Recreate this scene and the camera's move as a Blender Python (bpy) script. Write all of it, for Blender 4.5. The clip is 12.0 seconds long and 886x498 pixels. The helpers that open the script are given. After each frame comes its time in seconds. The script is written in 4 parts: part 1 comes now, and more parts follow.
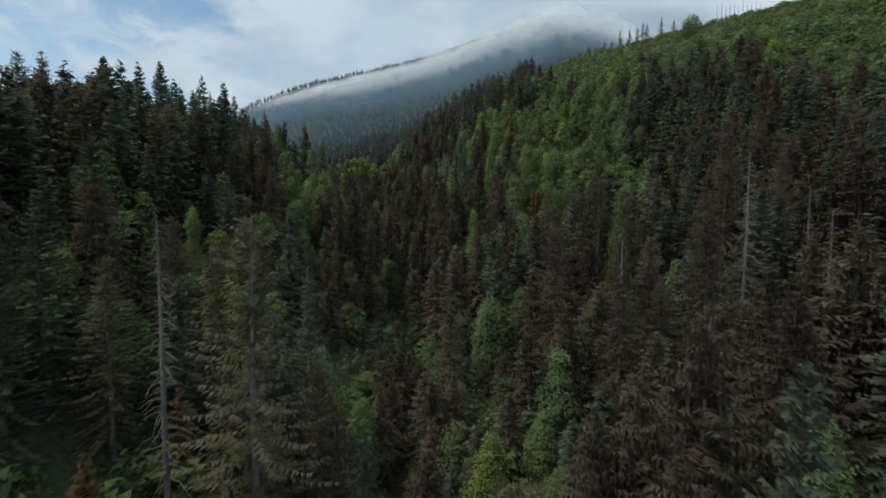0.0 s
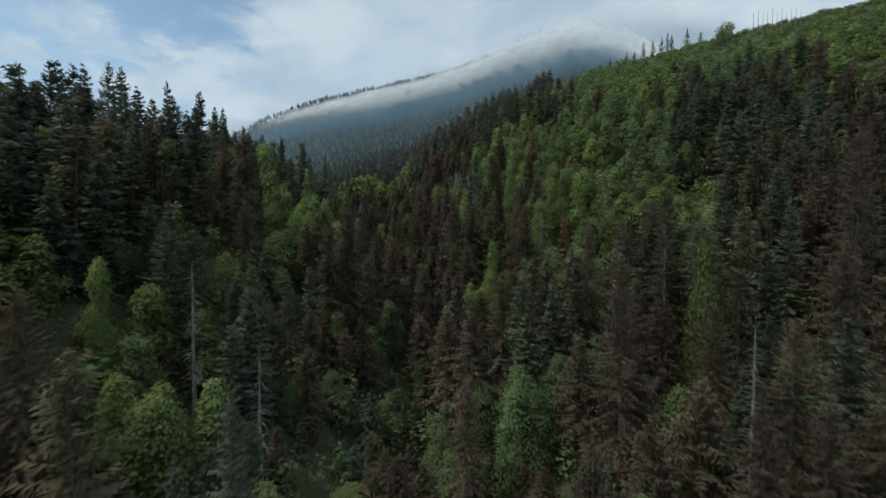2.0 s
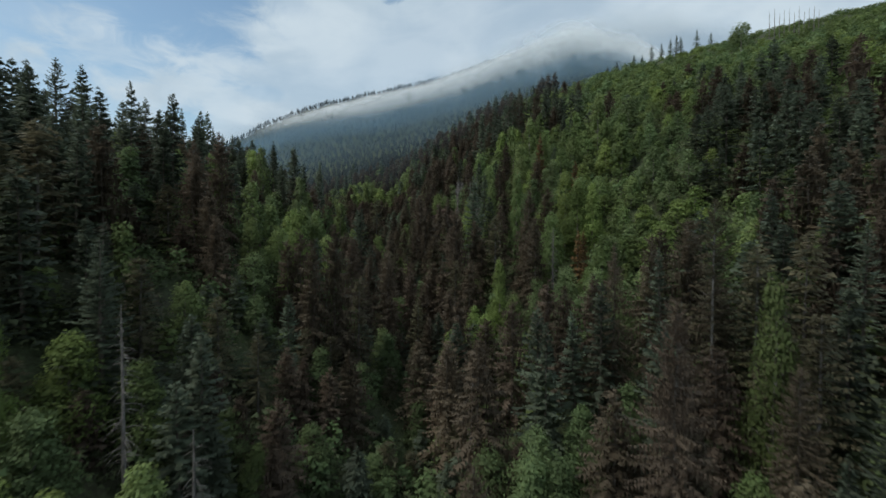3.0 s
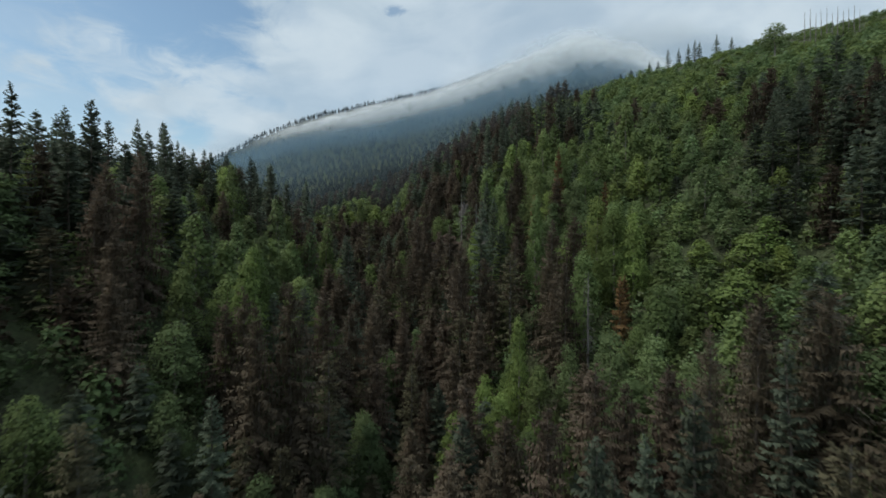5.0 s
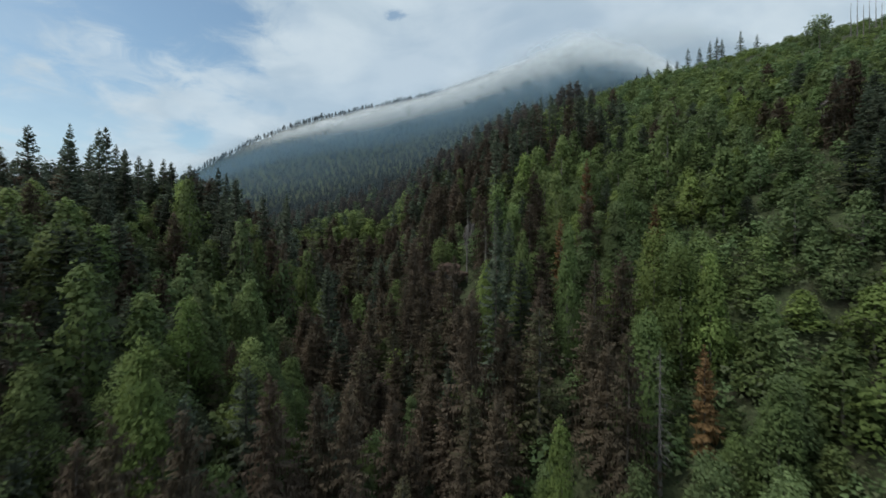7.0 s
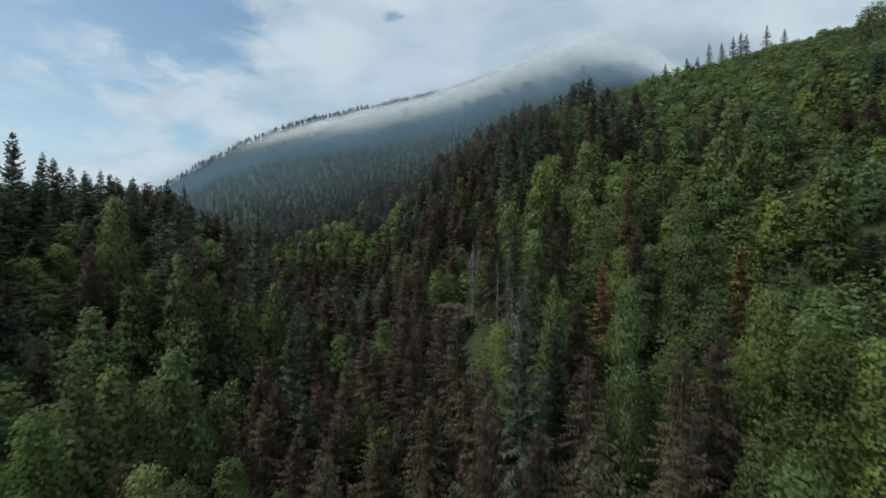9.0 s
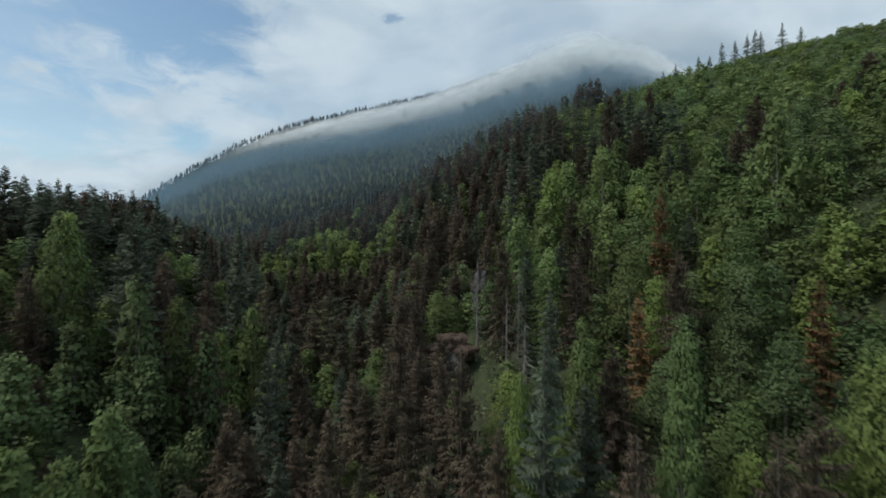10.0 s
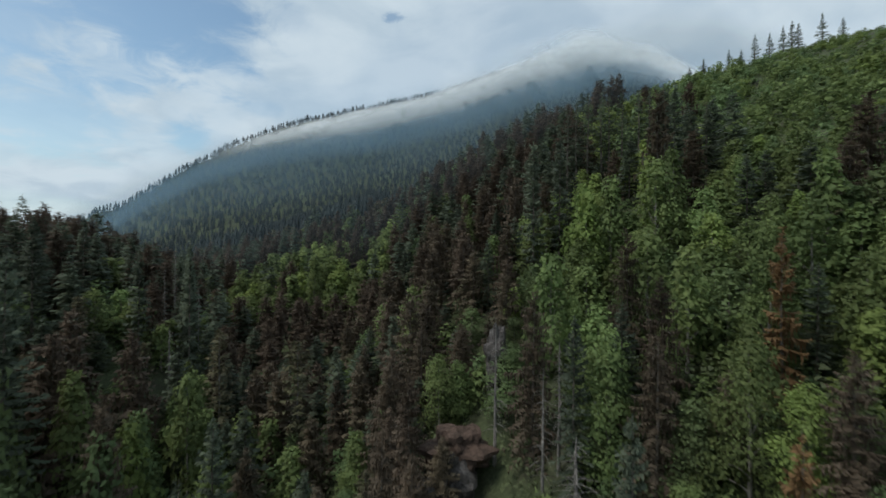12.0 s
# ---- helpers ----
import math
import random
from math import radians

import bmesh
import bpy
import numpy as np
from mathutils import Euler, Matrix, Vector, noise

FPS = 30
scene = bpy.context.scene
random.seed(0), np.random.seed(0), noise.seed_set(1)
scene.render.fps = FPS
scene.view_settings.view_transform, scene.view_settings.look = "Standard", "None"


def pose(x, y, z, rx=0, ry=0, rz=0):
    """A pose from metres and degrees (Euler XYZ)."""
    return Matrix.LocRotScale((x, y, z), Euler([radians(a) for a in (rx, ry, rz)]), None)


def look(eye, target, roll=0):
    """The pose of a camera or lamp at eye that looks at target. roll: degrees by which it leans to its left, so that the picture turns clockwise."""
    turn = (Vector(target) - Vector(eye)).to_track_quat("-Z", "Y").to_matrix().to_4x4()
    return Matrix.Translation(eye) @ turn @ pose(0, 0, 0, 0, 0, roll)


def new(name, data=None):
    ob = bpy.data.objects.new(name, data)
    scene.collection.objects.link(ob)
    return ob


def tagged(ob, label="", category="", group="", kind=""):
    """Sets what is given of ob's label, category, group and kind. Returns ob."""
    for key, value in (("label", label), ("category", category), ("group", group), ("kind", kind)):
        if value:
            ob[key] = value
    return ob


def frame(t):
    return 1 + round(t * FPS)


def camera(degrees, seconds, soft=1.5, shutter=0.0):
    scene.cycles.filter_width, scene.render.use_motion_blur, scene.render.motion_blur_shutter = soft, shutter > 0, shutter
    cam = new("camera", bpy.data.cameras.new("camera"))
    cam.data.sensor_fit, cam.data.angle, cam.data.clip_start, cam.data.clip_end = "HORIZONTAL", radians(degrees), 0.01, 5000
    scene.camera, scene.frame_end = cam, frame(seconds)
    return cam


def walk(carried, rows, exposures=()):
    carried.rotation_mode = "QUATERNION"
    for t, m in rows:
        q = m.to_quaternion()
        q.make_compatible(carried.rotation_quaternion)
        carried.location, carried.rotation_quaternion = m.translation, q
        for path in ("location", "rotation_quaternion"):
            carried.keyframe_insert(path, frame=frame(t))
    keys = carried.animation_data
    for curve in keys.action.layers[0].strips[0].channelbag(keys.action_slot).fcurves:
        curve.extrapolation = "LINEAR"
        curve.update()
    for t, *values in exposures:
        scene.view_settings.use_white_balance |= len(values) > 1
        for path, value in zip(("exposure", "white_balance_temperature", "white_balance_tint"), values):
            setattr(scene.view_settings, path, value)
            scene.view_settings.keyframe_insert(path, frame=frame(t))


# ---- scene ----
cam = camera(87.0, 12.0, soft=1.6, shutter=0.5)
METRES, EYE, TILT, LEAN, TURN = 180.0, 60.0, -4.0, 0.0, 0.0
ROWS = [
    (0.0, 0.0, 0.0, 0.0, 0.0, 0.0, 0.0),
    (0.5, -0.0014, 0.0343, 0.0079, 0.01, 0.33, -0.02),
    (1.0, -0.0026, 0.0703, 0.0165, 0.37, 0.99, -0.2),
    (1.5, -0.0032, 0.1071, 0.027, 0.87, 1.52, -0.3),
    (2.0, -0.0039, 0.1446, 0.038, 1.27, 1.86, -0.38),
    (2.5, -0.0042, 0.183, 0.0494, 1.35, 2.08, -0.42),
    (3.0, -0.0046, 0.2223, 0.0618, 1.47, 2.44, -0.42),
    (3.5, -0.0052, 0.2615, 0.0749, 1.69, 3.0, -0.44),
    (5.5, -0.01, 0.4191, 0.1306, 1.66, 3.59, -0.31),
    (6.0, -0.0126, 0.4594, 0.1447, 1.46, 3.51, -0.23),
    (6.5, -0.0154, 0.4999, 0.159, 1.54, 3.59, -0.32),
    (7.0, -0.0171, 0.5404, 0.1735, 1.67, 4.0, -0.37),
    (9.0, -0.024, 0.7019, 0.2334, 1.43, 4.13, -0.32),
    (9.5, -0.0258, 0.7423, 0.2484, 1.39, 4.23, -0.32),
    (10.0, -0.0272, 0.7828, 0.2639, 1.36, 4.32, -0.31),
    (10.5, -0.029, 0.8233, 0.2799, 1.3, 4.4, -0.3),
    (11.0, -0.0314, 0.8639, 0.2951, 1.31, 4.32, -0.37),
    (11.5, -0.0332, 0.9042, 0.3094, 1.28, 4.15, -0.44),
    (12.0, -0.0354, 0.9443, 0.3247, 1.28, 4.26, -0.51),
]
walk(cam, [(t, pose(0, 0, EYE, TILT, LEAN, TURN) @ pose(METRES * x, METRES * y, METRES * z, 90 + pitch, roll, yaw)) for t, x, y, z, yaw, pitch, roll in ROWS])

# ---- sky and light ----
SUN_ELEV, SUN_AZ = 58.0, -112.0  # degrees; azimuth from +y, clockwise

world = bpy.data.worlds.new("sky")
scene.world = world
world.use_nodes = True
wn, wl = world.node_tree.nodes, world.node_tree.links
wn.clear()


def wnode(kind, **values):
    n = wn.new(kind)
    for key, value in values.items():
        if key in n.inputs:
            n.inputs[key].default_value = value
    return n


def wmath(op, a, b=None, clamp=False):
    n = wn.new("ShaderNodeMath")
    n.operation, n.use_clamp = op, clamp
    for i, v in enumerate((a, b)):
        if v is None:
            continue
        if isinstance(v, (int, float)):
            n.inputs[i].default_value = v
        else:
            wl.new(v, n.inputs[i])
    return n.outputs[0]


def wramp(value, lo, hi):
    n = wn.new("ShaderNodeMapRange")
    n.interpolation_type = "SMOOTHSTEP"
    n.inputs["From Min"].default_value, n.inputs["From Max"].default_value = lo, hi
    wl.new(value, n.inputs["Value"])
    return n.outputs["Result"]


sky = wn.new("ShaderNodeTexSky")
sky.sky_type, sky.sun_disc = "NISHITA", False
sky.sun_elevation, sky.sun_rotation = radians(SUN_ELEV), radians(SUN_AZ)
sky.air_density, sky.dust_density, sky.ozone_density = 1.0, 1.2, 1.5
coord = wn.new("ShaderNodeTexCoord")
split = wn.new("ShaderNodeSeparateXYZ")
wl.new(coord.outputs["Generated"], split.inputs[0])
# a flat cloud sheet: the direction divided by its height above the horizon
lift = wmath("ADD", wmath("MAXIMUM", split.outputs[2], 0.0), 0.22)
flat = wn.new("ShaderNodeCombineXYZ")
wl.new(wmath("DIVIDE", split.outputs[0], lift), flat.inputs[0])
wl.new(wmath("DIVIDE", split.outputs[1], lift), flat.inputs[1])


def cloud_noise(scale, detail, rough, shift, distort=0.0):
    m = wn.new("ShaderNodeMapping")
    m.inputs["Location"].default_value = shift
    wl.new(flat.outputs[0], m.inputs["Vector"])
    n = wnode("ShaderNodeTexNoise", Scale=scale, Detail=detail, Roughness=rough, Distortion=distort)
    wl.new(m.outputs[0], n.inputs["Vector"])
    return n.outputs["Fac"]


big = cloud_noise(1.5, 7.0, 0.52, (0.0, 0.0, 3.1), 0.3)
fine = cloud_noise(2.6, 6.0, 0.55, (5.0, 2.0, 0.7), 0.4)
fray = cloud_noise(6.0, 5.0, 0.6, (1.0, 4.0, 2.0), 0.5)
shred = cloud_noise(17.0, 4.0, 0.6, (3.0, 1.0, 4.0), 0.6)


def gap(way, size, amount, stretch=1.0):
    """A break in the cloud sheet round a direction, with frayed edges."""
    off = wn.new("ShaderNodeVectorMath")
    off.operation = "SUBTRACT"
    wl.new(coord.outputs["Generated"], off.inputs[0])
    off.inputs[1].default_value = way
    flatter = wn.new("ShaderNodeVectorMath")
    flatter.operation = "MULTIPLY"
    wl.new(off.outputs[0], flatter.inputs[0])
    flatter.inputs[1].default_value = (1, 1, stretch)
    size_of = wn.new("ShaderNodeVectorMath")
    size_of.operation = "LENGTH"
    wl.new(flatter.outputs[0], size_of.inputs[0])
    torn = wmath("ADD", size_of.outputs["Value"], wmath("MULTIPLY", wmath("SUBTRACT", shred if size < 0.03 else fray, 0.5), size * (3.2 if size < 0.03 else 2.2)))
    return wmath("MULTIPLY", wmath("SUBTRACT", 1.0, wramp(torn, size * 0.3, size * 1.35)), amount)


gaps = [
    gap((-0.460, 0.794, 0.397), 0.125, 1.0, 1.25),
    gap((-0.529, 0.726, 0.440), 0.17, 0.9, 1.3),
    gap((-0.122, 0.886, 0.446), 0.026, 0.7, 3.0),
    gap((-0.490, 0.846, 0.209), 0.04, 0.9, 1.3),
    gap((-0.655, 0.723, 0.217), 0.12, 0.7, 1.6),
    gap((-0.304, 0.852, 0.427), 0.05, 0.25, 1.8),
    gap((-0.656, 0.673, 0.343), 0.12, 0.75, 1.4),
    gap((-0.577, 0.759, 0.302), 0.09, 0.5, 2.2),
    gap((-0.367, 0.890, 0.271), 0.04, 0.3, 2.5),
    gap((-0.101, 0.957, 0.272), 0.05, 0.25, 2),
]
cover = wmath("ADD", 0.74, wmath("MULTIPLY", wramp(big, 0.34, 0.56), 0.26))
for one in gaps:
    cover = wmath("MULTIPLY", cover, wmath("SUBTRACT", 1.0, one))
tone = wn.new("ShaderNodeMix")
tone.data_type = "RGBA"
tone.inputs["A"].default_value = (0.47, 0.585, 0.68, 1)
tone.inputs["B"].default_value = (0.595, 0.70, 0.775, 1)
wl.new(wramp(fine, 0.35, 0.62), tone.inputs["Factor"])
clear = wn.new("ShaderNodeVectorMath")
clear.operation = "SCALE"
clear.inputs["Scale"].default_value = 0.14
wl.new(sky.outputs[0], clear.inputs[0])
mix = wn.new("ShaderNodeMix")
mix.data_type = "RGBA"
wl.new(cover, mix.inputs["Factor"])
cool = wn.new("ShaderNodeVectorMath")
cool.operation = "MULTIPLY"
wl.new(clear.outputs[0], cool.inputs[0])
cool.inputs[1].default_value = (1.02, 1.10, 1.0)
wl.new(cool.outputs[0], mix.inputs["A"])
wl.new(tone.outputs["Result"], mix.inputs["B"])
back = wn.new("ShaderNodeBackground")
wl.new(mix.outputs["Result"], back.inputs["Color"])
back.inputs["Strength"].default_value = 1.0
wl.new(back.outputs[0], wn.new("ShaderNodeOutputWorld").inputs[0])

sun = new("sun", bpy.data.lights.new("sun", "SUN"))
sun.data.energy, sun.data.angle, sun.data.color = 2.25, radians(25), (1.0, 0.95, 0.865)
sa, se = radians(SUN_AZ), radians(SUN_ELEV)
sun.matrix_world = look((math.sin(sa) * math.cos(se) * 500, math.cos(sa) * math.cos(se) * 500, math.sin(se) * 500 + 100), (0, 0, 100))


# ---- materials ----
def material(name):
    m = bpy.data.materials.new(name)
    m.use_nodes = True
    m.node_tree.nodes.clear()
    return m, m.node_tree.nodes, m.node_tree.links


def noise_node(nodes, links, scale, detail=3.0, rough=0.55, coords="Position"):
    if coords == "Position":
        src = nodes.new("ShaderNodeNewGeometry").outputs["Position"]
    else:
        src = nodes.new("ShaderNodeTexCoord").outputs[coords]
    n = nodes.new("ShaderNodeTexNoise")
    n.inputs["Scale"].default_value, n.inputs["Detail"].default_value, n.inputs["Roughness"].default_value = scale, detail, rough
    links.new(src, n.inputs["Vector"])
    return n.outputs["Fac"]


def ramp(nodes, links, value, stops):
    n = nodes.new("ShaderNodeValToRGB")
    while len(n.color_ramp.elements) < len(stops):
        n.color_ramp.elements.new(0.5)
    for e, (at, colour) in zip(n.color_ramp.elements, stops):
        e.position, e.color = at, (*colour, 1)
    links.new(value, n.inputs[0])
    return n.outputs[0]


def blend(nodes, links, a, b, fac, kind="MIX"):
    n = nodes.new("ShaderNodeMix")
    n.data_type, n.blend_type = "RGBA", kind
    for key, v in (("A", a), ("B", b), ("Factor", fac)):
        if isinstance(v, (int, float)):
            n.inputs[key].default_value = v
        elif isinstance(v, tuple):
            n.inputs[key].default_value = (*v, 1)
        else:
            links.new(v, n.inputs[key])
    return n.outputs["Result"]


def foliage(name, dark, mid, light, through_light=0.3, patch=0.11, each_tree=True):
    """Leaves or needles: leaf-to-leaf variation, tree-to-tree variation and patches."""
    m, nodes, links = material(name)
    geo = nodes.new("ShaderNodeNewGeometry")
    leaf = ramp(nodes, links, geo.outputs["Random Per Island"], [(0.0, tuple(0.5 * d + 0.5 * c for d, c in zip(dark, mid))), (0.5, mid), (1.0, tuple(0.5 * d + 0.5 * c for d, c in zip(light, mid)))])
    stand = noise_node(nodes, links, patch, 2.0)
    hue = nodes.new("ShaderNodeHueSaturation")
    links.new(leaf, hue.inputs["Color"])
    shift = nodes.new("ShaderNodeMapRange")
    shift.inputs["From Min"].default_value, shift.inputs["From Max"].default_value = 0.3, 0.7
    shift.inputs["To Min"].default_value, shift.inputs["To Max"].default_value = 0.66, 1.36
    links.new(stand, shift.inputs["Value"])
    value = shift.outputs["Result"]
    if each_tree:
        own = nodes.new("ShaderNodeObjectInfo")
        spread = nodes.new("ShaderNodeMapRange")
        spread.inputs["To Min"].default_value, spread.inputs["To Max"].default_value = 0.72, 1.3
        links.new(own.outputs["Random"], spread.inputs["Value"])
        mul = nodes.new("ShaderNodeMath")
        mul.operation = "MULTIPLY"
        links.new(value, mul.inputs[0])
        links.new(spread.outputs["Result"], mul.inputs[1])
        value = mul.outputs[0]
        turn = nodes.new("ShaderNodeMapRange")
        turn.inputs["To Min"].default_value, turn.inputs["To Max"].default_value = 0.486, 0.510
        wn2 = nodes.new("ShaderNodeTexWhiteNoise")
        wn2.noise_dimensions = "1D"
        links.new(own.outputs["Random"], wn2.inputs["W"])
        links.new(wn2.outputs["Value"], turn.inputs["Value"])
        links.new(turn.outputs["Result"], hue.inputs["Hue"])
    links.new(value, hue.inputs["Value"])
    bsdf = nodes.new("ShaderNodeBsdfPrincipled")
    bsdf.inputs["Roughness"].default_value = 0.6
    bsdf.inputs["Specular IOR Level"].default_value = 0.10
    links.new(hue.outputs[0], bsdf.inputs["Base Color"])
    trans = nodes.new("ShaderNodeBsdfTranslucent")
    links.new(hue.outputs[0], trans.inputs["Color"])
    both = nodes.new("ShaderNodeMixShader")
    both.inputs[0].default_value = through_light
    links.new(bsdf.outputs[0], both.inputs[1])
    links.new(trans.outputs[0], both.inputs[2])
    links.new(both.outputs[0], nodes.new("ShaderNodeOutputMaterial").inputs[0])
    return m


def rough_surface(name, stops, scale, fine_scale, bump=0.4, dist=0.05, coords="Position", roughness=0.9):
    m, nodes, links = material(name)
    wide = noise_node(nodes, links, scale, 4.0, 0.6, coords)
    close = noise_node(nodes, links, fine_scale, 5.0, 0.65, coords)
    base = ramp(nodes, links, wide, stops)
    grain = ramp(nodes, links, close, [(0.3, (0.55, 0.55, 0.55)), (0.7, (1.35, 1.35, 1.35))])
    colour = blend(nodes, links, base, grain, 1.0, "MULTIPLY")
    bsdf = nodes.new("ShaderNodeBsdfPrincipled")
    bsdf.inputs["Roughness"].default_value = roughness
    bsdf.inputs["Specular IOR Level"].default_value = 0.2
    links.new(colour, bsdf.inputs["Base Color"])
    b = nodes.new("ShaderNodeBump")
    b.inputs["Strength"].default_value, b.inputs["Distance"].default_value = bump, dist
    links.new(close, b.inputs["Height"])
    links.new(b.outputs[0], bsdf.inputs["Normal"])
    links.new(bsdf.outputs[0], nodes.new("ShaderNodeOutputMaterial").inputs[0])
    return m


M_SPRUCE = foliage("spruce_needles", (0.062, 0.080, 0.060), (0.083, 0.104, 0.073), (0.112, 0.135, 0.088), 0.40)
M_OLIVE = foliage("thinning_spruce_needles", (0.072, 0.074, 0.048), (0.098, 0.094, 0.057), (0.130, 0.118, 0.068), 0.36)
M_DEAD = foliage("dead_brown_needles", (0.082, 0.068, 0.050), (0.108, 0.088, 0.063), (0.138, 0.109, 0.076), 0.38)
M_RUST = foliage("rust_brown_needles", (0.095, 0.062, 0.034), (0.140, 0.086, 0.042), (0.185, 0.112, 0.052), 0.3)
M_LEAF = foliage("beech_leaves", (0.093, 0.130, 0.054), (0.133, 0.182, 0.070), (0.190, 0.250, 0.092), 0.44)
M_LEAF_BLUE = foliage("maple_leaves", (0.084, 0.120, 0.057), (0.116, 0.164, 0.074), (0.160, 0.220, 0.094), 0.44)
M_LEAF_YELLOW = foliage("yellow_green_leaves", (0.103, 0.142, 0.048), (0.148, 0.206, 0.066), (0.205, 0.276, 0.088), 0.46)
# far spruce: distance haze painted into the needles as a darker, bluer colour
M_FAR_HAZED = foliage("hazed_far_needles", (0.017, 0.026, 0.028), (0.023, 0.034, 0.035), (0.031, 0.043, 0.042), 0.15, 0.02, False)
M_BARK = rough_surface("spruce_bark", [(0.3, (0.10, 0.085, 0.07)), (0.7, (0.19, 0.165, 0.14))], 0.8, 9.0, 0.6, 0.04)
M_TWIG = rough_surface("dead_twig_wood", [(0.3, (0.09, 0.08, 0.07)), (0.7, (0.17, 0.155, 0.135))], 0.9, 8.0, 0.4, 0.02)
M_GREY = rough_surface("weathered_grey_wood", [(0.3, (0.12, 0.115, 0.105)), (0.7, (0.225, 0.21, 0.195))], 0.9, 8.0, 0.5, 0.03)
M_BEECH = rough_surface("beech_bark", [(0.3, (0.15, 0.14, 0.12)), (0.7, (0.28, 0.265, 0.23))], 0.9, 10.0, 0.3, 0.02)
M_GROUND = rough_surface("forest_floor", [(0.30, (0.044, 0.042, 0.028)), (0.5, (0.048, 0.060, 0.030)), (0.72, (0.060, 0.080, 0.036))], 0.09, 1.6, 0.8, 0.25)
M_ROCK = rough_surface("limestone_rock", [(0.3, (0.045, 0.042, 0.038)), (0.5, (0.085, 0.078, 0.074)), (0.72, (0.17, 0.16, 0.155))], 0.45, 2.6, 1.0, 0.4)
M_UNDER = foliage("undergrowth_leaves", (0.074, 0.088, 0.050), (0.100, 0.122, 0.063), (0.136, 0.168, 0.080), 0.3, 0.11, False)
M_SCREE = rough_surface("red_brown_scree", [(0.3, (0.050, 0.036, 0.028)), (0.7, (0.115, 0.078, 0.062))], 0.5, 3.0, 0.9, 0.25)


# ---- mesh helpers ----
def tri_mesh(name, verts, tris, mat, smooth=False):
    """A mesh of triangles; vertices of six numbers bring their normals with them."""
    verts, tris = np.asarray(verts, np.float32), np.asarray(tris, np.int32).reshape(-1, 3)
    normals = verts[:, 3:] if verts.shape[1] == 6 else None
    verts, smooth = np.ascontiguousarray(verts[:, :3]), smooth or normals is not None
    me = bpy.data.meshes.new(name)
    me.vertices.add(len(verts))
    me.vertices.foreach_set("co", verts.ravel())
    me.loops.add(tris.size)
    me.loops.foreach_set("vertex_index", tris.ravel())
    me.polygons.add(len(tris))
    me.polygons.foreach_set("loop_start", np.arange(0, tris.size, 3, dtype=np.int32))
    me.polygons.foreach_set("use_smooth", np.full(len(tris), smooth))
    me.materials.append(mat)
    me.update(calc_edges=True)
    if normals is not None:
        me.normals_split_custom_set_from_vertices(normals)
    return me


def soft(tri_points, outward, amount):
    """Loose triangles turned to face outward, with normals bent towards the crown's own roundness."""
    p, out = np.asarray(tri_points, float), np.asarray(outward, float)
    face = np.cross(p[:, 1] - p[:, 0], p[:, 2] - p[:, 0])
    face /= np.linalg.norm(face, axis=1, keepdims=True) + 1e-9
    out = out / (np.linalg.norm(out, axis=1, keepdims=True) + 1e-9)
    back = (face * out).sum(1) < 0
    p[back] = p[back][:, ::-1]
    face[back] *= -1
    way = amount * out + (1 - amount) * face
    way /= np.linalg.norm(way, axis=1, keepdims=True) + 1e-9
    return np.concatenate([p, np.repeat(way[:, None], 3, 1)], -1)


def tube(points, radii, sides, closed_tip=True):
    """A tapered tube along points: verts and triangles."""
    pts = np.asarray(points, float)
    n = len(pts)
    way = np.gradient(pts, axis=0)
    way /= np.linalg.norm(way, axis=1, keepdims=True) + 1e-9
    ref = np.where(np.abs(way[:, 2:3]) > 0.9, [[1.0, 0, 0]], [[0, 0, 1.0]])
    a = np.cross(way, ref)
    a /= np.linalg.norm(a, axis=1, keepdims=True) + 1e-9
    b = np.cross(way, a)
    ang = np.linspace(0, 2 * np.pi, sides, endpoint=False)
    ring = a[:, None] * np.cos(ang)[None, :, None] + b[:, None] * np.sin(ang)[None, :, None]
    verts = (pts[:, None] + ring * np.asarray(radii, float)[:, None, None]).reshape(-1, 3)
    tris = []
    for i in range(n - 1):
        for j in range(sides):
            p, q = i * sides + j, i * sides + (j + 1) % sides
            tris += [(p, p + sides, q), (q, p + sides, q + sides)]
    return verts, np.array(tris)


def join(pieces):
    verts, tris, base = [], [], 0
    for v, t in pieces:
        verts.append(v)
        tris.append(np.asarray(t) + base)
        base += len(v)
    return np.concatenate(verts), np.concatenate(tris)


def loose(tri_points):
    """Separate triangles from an array (n, 3, 3)."""
    p = np.asarray(tri_points, float)
    p = p.reshape(-1, p.shape[-1])
    return p, np.arange(len(p)).reshape(-1, 3)


# ---- the lie of the land ----
def smin(a, b, k):
    return -k * np.logaddexp(-a / k, -b / k)


def smax(a, b, k):
    return k * np.logaddexp(a / k, b / k)


def smooth_line(y, ys, vs, soft=14.0):
    """A broken line, rounded at its corners."""
    return sum(np.interp(y + o * soft, ys, vs) for o in (-1, -0.5, 0, 0.5, 1)) / 5


def crest_line(x, soft=6.0):
    """The far mountain's crest: how far off and how high it is at each x."""
    mx = (-2500, -900, -529, -356, -264, -155, 37, 264, 434, 533, 760, 2500)
    away = smooth_line(x, mx, (700, 760, 830, 874, 915, 985, 1130, 1295, 1354, 1354, 1400, 1500), 25.0)
    hx = (-2500, -900, -545, -526, -488, -474, -436, -402, -366, -354, -308, -275, -210, -160, -68, 5, 100, 193, 262, 356, 460, 517, 760, 2500)
    high = smooth_line(x, hx, (-60, 30, 142, 156, 168, 178, 205, 231, 249, 260, 285, 304, 331, 353, 395, 434, 492, 541, 577, 594, 582, 545, 430, 200), soft)
    return away, high


